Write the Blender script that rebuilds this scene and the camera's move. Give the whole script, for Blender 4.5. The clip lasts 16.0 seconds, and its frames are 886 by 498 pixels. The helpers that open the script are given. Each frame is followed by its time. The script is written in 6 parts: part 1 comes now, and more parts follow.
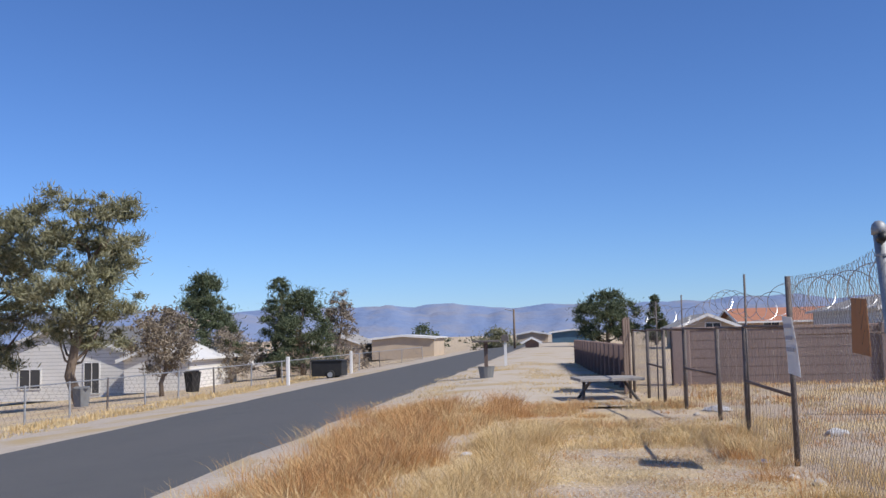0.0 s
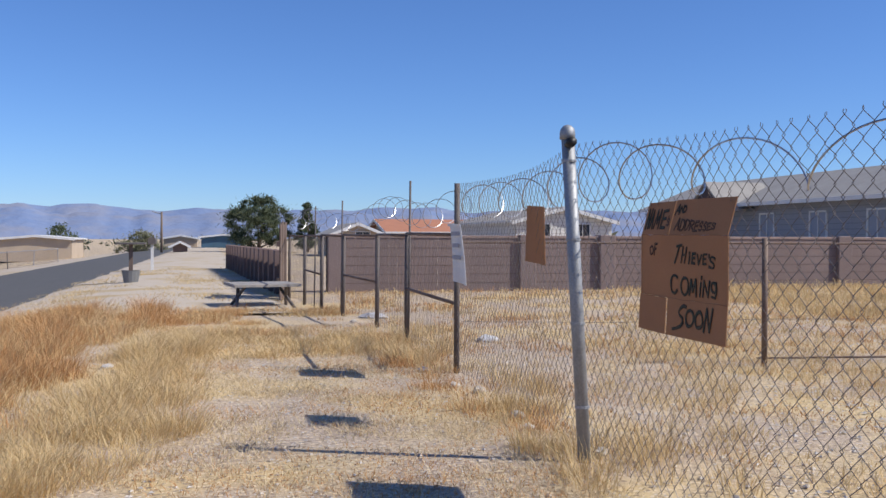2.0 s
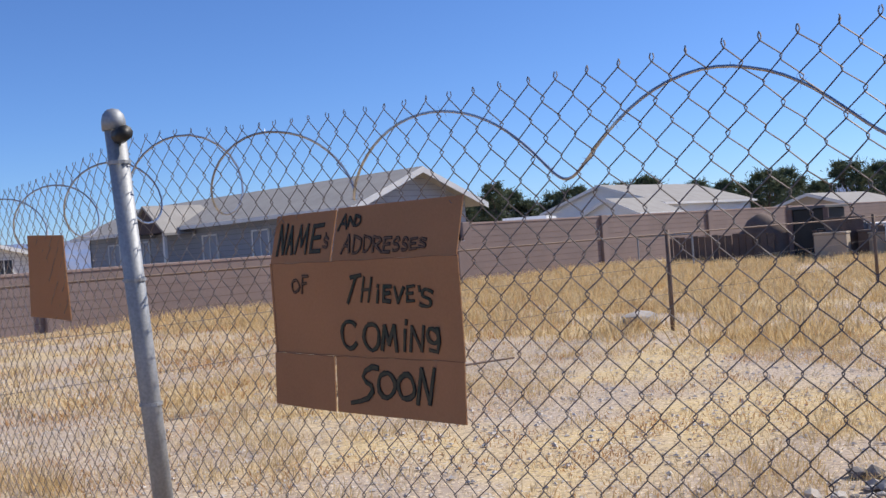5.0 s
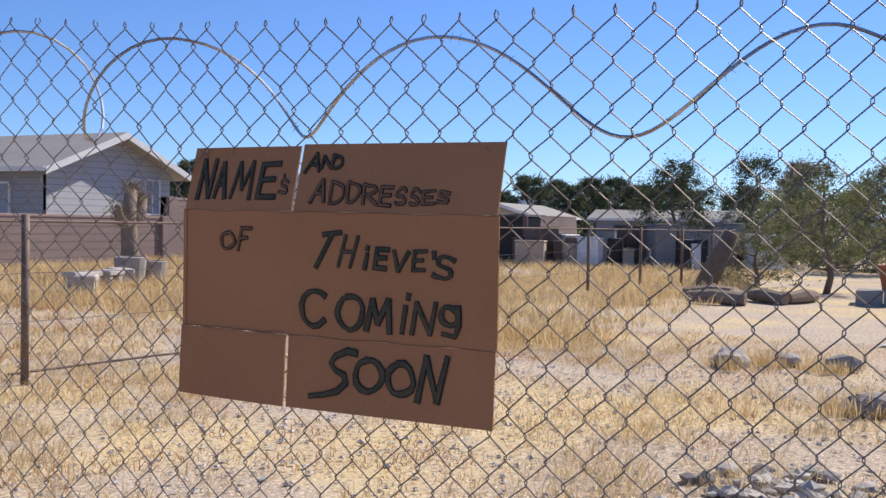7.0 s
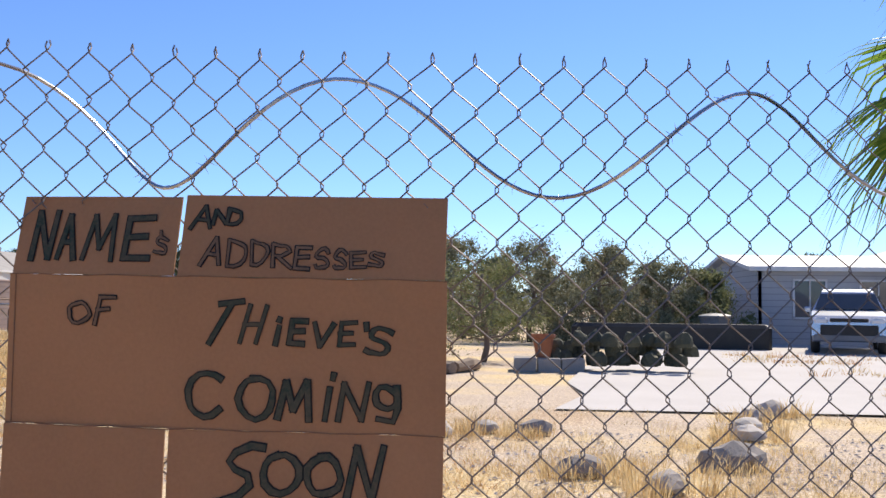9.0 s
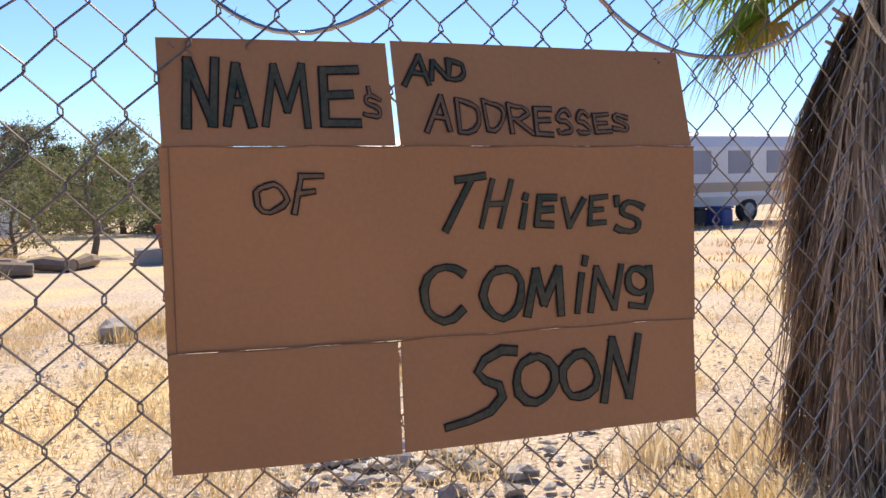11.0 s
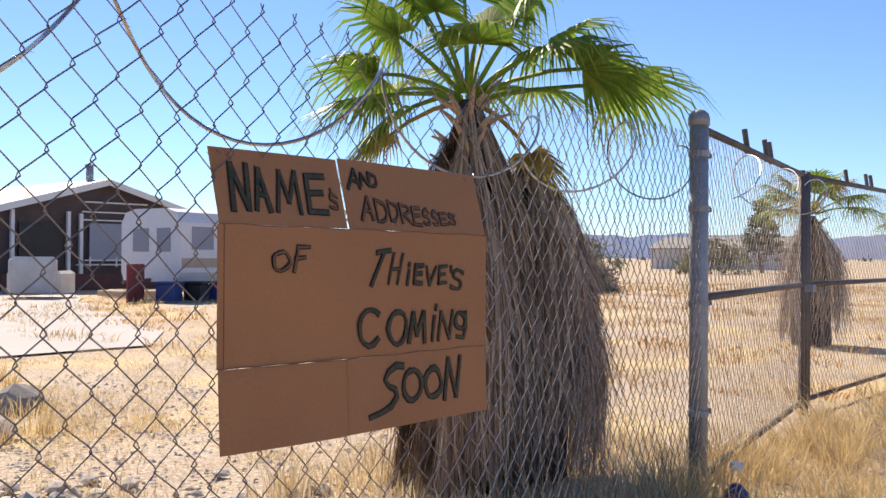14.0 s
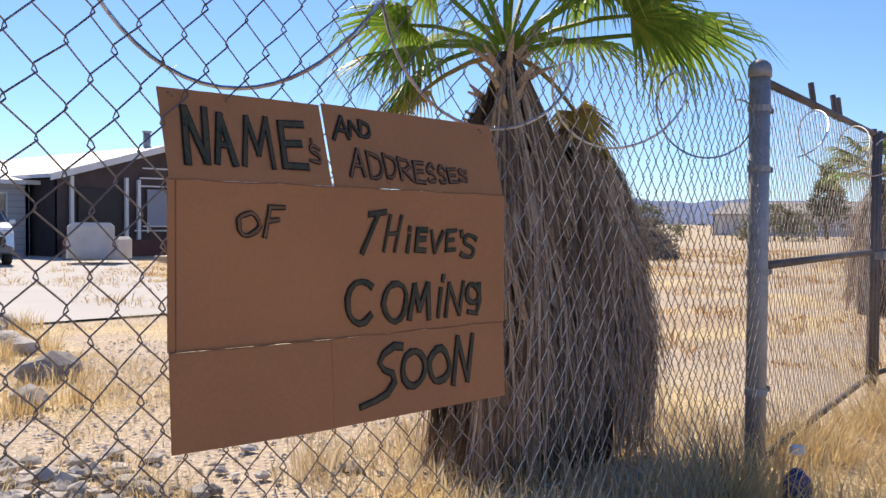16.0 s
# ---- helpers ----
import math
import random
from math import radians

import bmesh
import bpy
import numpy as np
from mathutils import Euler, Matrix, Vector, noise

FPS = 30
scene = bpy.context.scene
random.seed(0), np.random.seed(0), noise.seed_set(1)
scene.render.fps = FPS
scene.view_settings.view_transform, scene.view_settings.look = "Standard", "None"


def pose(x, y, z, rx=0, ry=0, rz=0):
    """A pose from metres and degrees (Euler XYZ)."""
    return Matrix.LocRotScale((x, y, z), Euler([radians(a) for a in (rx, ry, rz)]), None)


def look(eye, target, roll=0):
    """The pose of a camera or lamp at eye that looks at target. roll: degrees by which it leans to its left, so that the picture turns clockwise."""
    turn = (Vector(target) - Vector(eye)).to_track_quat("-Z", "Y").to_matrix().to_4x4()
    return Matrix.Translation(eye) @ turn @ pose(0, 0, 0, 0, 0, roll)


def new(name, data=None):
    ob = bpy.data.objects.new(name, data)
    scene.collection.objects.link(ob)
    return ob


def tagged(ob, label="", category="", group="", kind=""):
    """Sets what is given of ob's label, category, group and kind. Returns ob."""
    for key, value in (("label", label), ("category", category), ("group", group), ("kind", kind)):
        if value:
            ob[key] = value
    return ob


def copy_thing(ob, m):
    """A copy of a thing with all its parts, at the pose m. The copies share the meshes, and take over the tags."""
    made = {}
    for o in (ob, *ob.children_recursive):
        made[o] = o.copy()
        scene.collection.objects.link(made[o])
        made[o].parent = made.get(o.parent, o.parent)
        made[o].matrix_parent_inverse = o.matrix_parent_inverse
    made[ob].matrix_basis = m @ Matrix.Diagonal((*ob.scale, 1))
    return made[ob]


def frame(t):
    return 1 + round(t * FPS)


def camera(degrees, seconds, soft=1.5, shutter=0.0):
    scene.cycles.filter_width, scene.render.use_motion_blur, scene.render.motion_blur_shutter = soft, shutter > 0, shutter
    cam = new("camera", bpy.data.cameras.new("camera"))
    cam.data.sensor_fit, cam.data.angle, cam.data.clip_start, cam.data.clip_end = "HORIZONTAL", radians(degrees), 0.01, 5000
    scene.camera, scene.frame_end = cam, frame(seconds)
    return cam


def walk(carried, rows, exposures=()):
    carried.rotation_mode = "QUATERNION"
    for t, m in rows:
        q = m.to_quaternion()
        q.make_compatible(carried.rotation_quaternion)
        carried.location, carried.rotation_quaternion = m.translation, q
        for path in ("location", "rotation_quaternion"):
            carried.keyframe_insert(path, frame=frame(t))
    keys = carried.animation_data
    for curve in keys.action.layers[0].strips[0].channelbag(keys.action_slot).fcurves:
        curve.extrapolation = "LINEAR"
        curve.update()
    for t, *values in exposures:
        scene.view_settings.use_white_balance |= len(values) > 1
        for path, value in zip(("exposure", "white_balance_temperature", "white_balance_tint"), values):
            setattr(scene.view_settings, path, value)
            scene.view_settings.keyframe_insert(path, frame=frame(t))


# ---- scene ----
cam = camera(48.9, 16.0)
PATH = [
    (0, (-0.23, 2.89, 1.234), (-0.458, 4.869, 1.412), -1.4),
    (0.5, (-0.24, 3.117, 1.218), (-0.438, 5.105, 1.318), -2.2),
    (1, (-0.202, 3.29, 1.224), (-0.334, 5.284, 1.285), -2.3),
    (1.5, (-0.218, 3.562, 1.173), (-0.018, 5.55, 1.266), 1.2),
    (2, (-0.318, 3.588, 1.199), (0.153, 5.531, 1.179), 0.2),
    (2.5, (-0.249, 3.873, 1.203), (0.52, 5.717, 1.293), 1.3),
    (3, (-0.289, 4.186, 1.19), (0.684, 5.932, 1.275), 0.1),
    (3.5, (-0.342, 4.45, 1.234), (0.798, 6.092, 1.315), -1.6),
    (3.7, (-0.306, 4.564, 1.238), (0.903, 6.156, 1.312), -3.2),
    (5.8, (-0.165, 5.665, 1.25), (1.364, 6.954, 1.255), -1.9),
    (6, (-0.162, 5.746, 1.235), (1.391, 7.006, 1.255), -1.4),
    (6.5, (-0.176, 6.01, 1.222), (1.542, 7.033, 1.238), 0.7),
    (7, (-0.179, 6.23, 1.198), (1.631, 7.079, 1.148), 1.0),
    (7.5, (-0.066, 6.45, 1.214), (1.778, 7.212, 1.076), 0.2),
    (8, (-0.018, 6.641, 1.23), (1.875, 7.264, 1.069), -0.6),
    (8.2, (-0.098, 6.659, 1.177), (1.847, 7.122, 1.129), -0.6),
    (10.3, (0.093, 7.542, 1.18), (2.059, 7.192, 1.081), 1.4),
    (10.5, (0.164, 7.679, 1.177), (2.092, 7.169, 1.031), 0.4),
    (11, (0.328, 7.867, 1.163), (2.193, 7.156, 1.036), -1.4),
    (11.5, (0.111, 8.207, 1.15), (1.86, 7.244, 1.032), 2.5),
    (12, (0.086, 8.449, 1.164), (1.682, 7.251, 1.03), 2.7),
    (12.5, (0.263, 8.405, 1.179), (1.751, 7.071, 1.137), 0.9),
    (13, (0.308, 8.465, 1.155), (1.708, 7.039, 1.191), -0.8),
    (13.5, (0.45, 8.581, 1.172), (1.738, 7.052, 1.196), -0.1),
    (14, (0.189, 8.897, 1.163), (1.443, 7.339, 1.18), 0.3),
    (14.5, (0.181, 8.813, 1.143), (1.483, 7.295, 1.158), 0.4),
    (15, (0.25, 8.605, 1.16), (1.598, 7.128, 1.159), 0.9),
    (15.5, (0.304, 8.556, 1.152), (1.681, 7.105, 1.131), 0.3),
    (16, (0.311, 8.587, 1.157), (1.654, 7.107, 1.104), 0.3),
]
walk(cam, [(t, look(eye, target, roll)) for t, eye, target, roll in PATH], [(0, -0.05, 6500, 10), (3.5, 0.05, 6550, 10), (7, 0.2, 6800, 11), (8.2, 0.35, 7000, 11), (11, 0.62, 7700, 12), (13, 0.45, 7900, 12), (14, 0.55, 7900, 12), (15, 0.38, 7600, 12), (16, 0.42, 7500, 12)])

# ---- world and sun ----
SUN_AZ, SUN_EL = radians(115.0), radians(43.0)
world = bpy.data.worlds.new("world")
scene.world = world
world.use_nodes = True
wt = world.node_tree
wt.nodes.clear()
sky = wt.nodes.new("ShaderNodeTexSky")
sky.sky_type, sky.sun_disc = "NISHITA", False
sky.sun_elevation, sky.sun_rotation = SUN_EL, SUN_AZ
sky.altitude, sky.air_density, sky.dust_density, sky.ozone_density = 900.0, 1.0, 0.10, 7.0
bgn = wt.nodes.new("ShaderNodeBackground")
bgn.inputs["Strength"].default_value = 0.105
wout = wt.nodes.new("ShaderNodeOutputWorld")
deep = wt.nodes.new("ShaderNodeMix")
deep.data_type, deep.blend_type = "RGBA", "MULTIPLY"
deep.inputs["Factor"].default_value, deep.inputs["B"].default_value = 1.0, (0.82, 0.98, 1.28, 1)
wt.links.new(sky.outputs[0], deep.inputs["A"])
wt.links.new(deep.outputs["Result"], bgn.inputs["Color"])
wt.links.new(bgn.outputs[0], wout.inputs["Surface"])
sun_data = bpy.data.lights.new("sun", "SUN")
sun_data.energy, sun_data.angle, sun_data.color = 5.0, radians(0.53), (1.0, 0.95, 0.87)
sun = new("sun", sun_data)
to_sun = Vector((math.sin(SUN_AZ) * math.cos(SUN_EL), math.cos(SUN_AZ) * math.cos(SUN_EL), math.sin(SUN_EL)))
sun.matrix_world = look(to_sun * 60, (0, 0, 0))
tagged(sun, kind="structure")


# ---- materials ----
def material(name, a, b=None, rough=0.8, metal=0.0, scale=8.0, fine=60.0, bump=0.15, spec=0.4, extra=None, alpha_mix=0.0, transl=0.0, by_object=0.0, by_island=0.0, dist=0.02):
    """Two colours mixed by coarse and fine noise in world size, with fine relief."""
    m = bpy.data.materials.new(name)
    m.use_nodes = True
    nt = m.node_tree
    n, ln = nt.nodes, nt.links
    bsdf = n["Principled BSDF"]
    b = b or tuple(c * 0.7 for c in a)
    geo = n.new("ShaderNodeNewGeometry")
    big = n.new("ShaderNodeTexNoise")
    big.inputs["Scale"].default_value, big.inputs["Detail"].default_value = scale, 5.0
    small = n.new("ShaderNodeTexNoise")
    small.inputs["Scale"].default_value, small.inputs["Detail"].default_value = fine, 3.0
    ln.new(geo.outputs["Position"], big.inputs["Vector"])
    ln.new(geo.outputs["Position"], small.inputs["Vector"])
    add = n.new("ShaderNodeMath")
    add.operation = "MULTIPLY_ADD"
    add.inputs[1].default_value = 0.45
    ln.new(small.outputs["Fac"], add.inputs[0])
    half = n.new("ShaderNodeMath")
    half.operation = "MULTIPLY"
    half.inputs[1].default_value = 0.6
    ln.new(big.outputs["Fac"], half.inputs[0])
    ln.new(half.outputs[0], add.inputs[2])
    fac = add.outputs[0]
    if by_object or by_island:
        src = n.new("ShaderNodeObjectInfo").outputs["Random"] if by_object else geo.outputs["Random Per Island"]
        mul = n.new("ShaderNodeMath")
        mul.operation = "MULTIPLY_ADD"
        mul.inputs[1].default_value = by_object or by_island
        ln.new(src, mul.inputs[0])
        off = n.new("ShaderNodeMath")
        off.operation = "SUBTRACT"
        off.inputs[1].default_value = 0.5 * (by_object or by_island)
        ln.new(fac, off.inputs[0])
        ln.new(off.outputs[0], mul.inputs[2])
        fac = mul.outputs[0]
    ramp = n.new("ShaderNodeMapRange")
    ramp.inputs["From Min"].default_value, ramp.inputs["From Max"].default_value = 0.34, 0.70
    ln.new(fac, ramp.inputs["Value"])
    mix = n.new("ShaderNodeMix")
    mix.data_type = "RGBA"
    mix.inputs["A"].default_value, mix.inputs["B"].default_value = (*a, 1), (*b, 1)
    ln.new(ramp.outputs[0], mix.inputs["Factor"])
    col = mix.outputs["Result"]
    if extra:
        col = extra(nt, geo, col)
    ln.new(col, bsdf.inputs["Base Color"])
    bsdf.inputs["Roughness"].default_value, bsdf.inputs["Metallic"].default_value = rough, metal
    bsdf.inputs["Specular IOR Level"].default_value = spec
    if bump:
        bp = n.new("ShaderNodeBump")
        bp.inputs["Strength"].default_value, bp.inputs["Distance"].default_value = bump, dist
        ln.new(add.outputs[0], bp.inputs["Height"])
        ln.new(bp.outputs[0], bsdf.inputs["Normal"])
    if transl:
        tr = n.new("ShaderNodeBsdfTranslucent")
        ln.new(col, tr.inputs["Color"])
        ms = n.new("ShaderNodeMixShader")
        ms.inputs[0].default_value = transl
        ln.new(bsdf.outputs[0], ms.inputs[1])
        ln.new(tr.outputs[0], ms.inputs[2])
        ln.new(ms.outputs[0], n["Material Output"].inputs["Surface"])
    return m


def node_mix(nt, fac, a, b):
    mx = nt.nodes.new("ShaderNodeMix")
    mx.data_type = "RGBA"
    nt.links.new(fac, mx.inputs["Factor"])
    for key, val in (("A", a), ("B", b)):
        if isinstance(val, tuple):
            mx.inputs[key].default_value = (*val, 1)
        else:
            nt.links.new(val, mx.inputs[key])
    return mx.outputs["Result"]


def noise_band(nt, geo, scale, lo, hi, detail=4.0, stretch=None):
    vec = geo.outputs["Position"]
    if stretch:
        mp = nt.nodes.new("ShaderNodeMapping")
        mp.inputs["Scale"].default_value = stretch
        nt.links.new(vec, mp.inputs["Vector"])
        vec = mp.outputs[0]
    nz = nt.nodes.new("ShaderNodeTexNoise")
    nz.inputs["Scale"].default_value, nz.inputs["Detail"].default_value = scale, detail
    nt.links.new(vec, nz.inputs["Vector"])
    mr = nt.nodes.new("ShaderNodeMapRange")
    mr.inputs["From Min"].default_value, mr.inputs["From Max"].default_value = lo, hi
    nt.links.new(nz.outputs["Fac"], mr.inputs["Value"])
    return mr.outputs[0]


def ground_extra(nt, geo, col):
    # straw litter in patches, pale stones and darker soil over the sand
    c = node_mix(nt, noise_band(nt, geo, 0.55, 0.47, 0.60), col, (0.60, 0.45, 0.23))
    c = node_mix(nt, noise_band(nt, geo, 0.22, 0.55, 0.68), c, (0.42, 0.29, 0.18))
    vor = nt.nodes.new("ShaderNodeTexVoronoi")
    vor.inputs["Scale"].default_value = 26.0
    nt.links.new(geo.outputs["Position"], vor.inputs["Vector"])
    mr = nt.nodes.new("ShaderNodeMapRange")
    mr.inputs["From Min"].default_value, mr.inputs["From Max"].default_value = 0.30, 0.16
    nt.links.new(vor.outputs["Distance"], mr.inputs["Value"])
    sel = nt.nodes.new("ShaderNodeMath")
    sel.operation = "MULTIPLY"
    nt.links.new(mr.outputs[0], sel.inputs[0])
    nt.links.new(noise_band(nt, geo, 3.0, 0.46, 0.58), sel.inputs[1])
    c = node_mix(nt, noise_band(nt, geo, 24.0, 0.53, 0.64, 6.0), c, (0.27, 0.20, 0.135))
    c = node_mix(nt, noise_band(nt, geo, 37.0, 0.55, 0.63, 5.0), c, (0.72, 0.58, 0.38))
    c = node_mix(nt, sel.outputs[0], c, (0.62, 0.56, 0.49))
    return c


def gravel_extra(nt, geo, col):
    vor = nt.nodes.new("ShaderNodeTexVoronoi")
    vor.inputs["Scale"].default_value = 30.0
    nt.links.new(geo.outputs["Position"], vor.inputs["Vector"])
    sep = nt.nodes.new("ShaderNodeSeparateColor")
    nt.links.new(vor.outputs["Color"], sep.inputs[0])
    c = node_mix(nt, sep.outputs[0], col, (0.52, 0.45, 0.37))
    return node_mix(nt, noise_band(nt, geo, 0.5, 0.52, 0.66), c, (0.44, 0.33, 0.18))


def asphalt_extra(nt, geo, col):
    c = node_mix(nt, noise_band(nt, geo, 0.5, 0.45, 0.7, stretch=(1.0, 0.15, 1.0)), col, (0.105, 0.10, 0.095))
    return node_mix(nt, noise_band(nt, geo, 160.0, 0.56, 0.72, 2.0), c, (0.17, 0.165, 0.155))


# paler blue-grey patches, with the air haze mixed into their colour
def mountain_haze_patches(nt, geo, col):
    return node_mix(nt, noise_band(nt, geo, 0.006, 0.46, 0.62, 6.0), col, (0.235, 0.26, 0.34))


def siding_extra(step):
    def extra(nt, geo, col):
        sep = nt.nodes.new("ShaderNodeSeparateXYZ")
        nt.links.new(geo.outputs["Position"], sep.inputs[0])
        fr = nt.nodes.new("ShaderNodeMath")
        fr.operation = "PINGPONG"
        fr.inputs[1].default_value = step
        nt.links.new(sep.outputs["Z"], fr.inputs[0])
        mr = nt.nodes.new("ShaderNodeMapRange")
        mr.inputs["From Min"].default_value, mr.inputs["From Max"].default_value = 0.0, step * 0.18
        mr.inputs["To Min"].default_value, mr.inputs["To Max"].default_value = 0.7, 0.0
        nt.links.new(fr.outputs[0], mr.inputs["Value"])
        return node_mix(nt, mr.outputs[0], col, (0.12, 0.12, 0.13))
    return extra


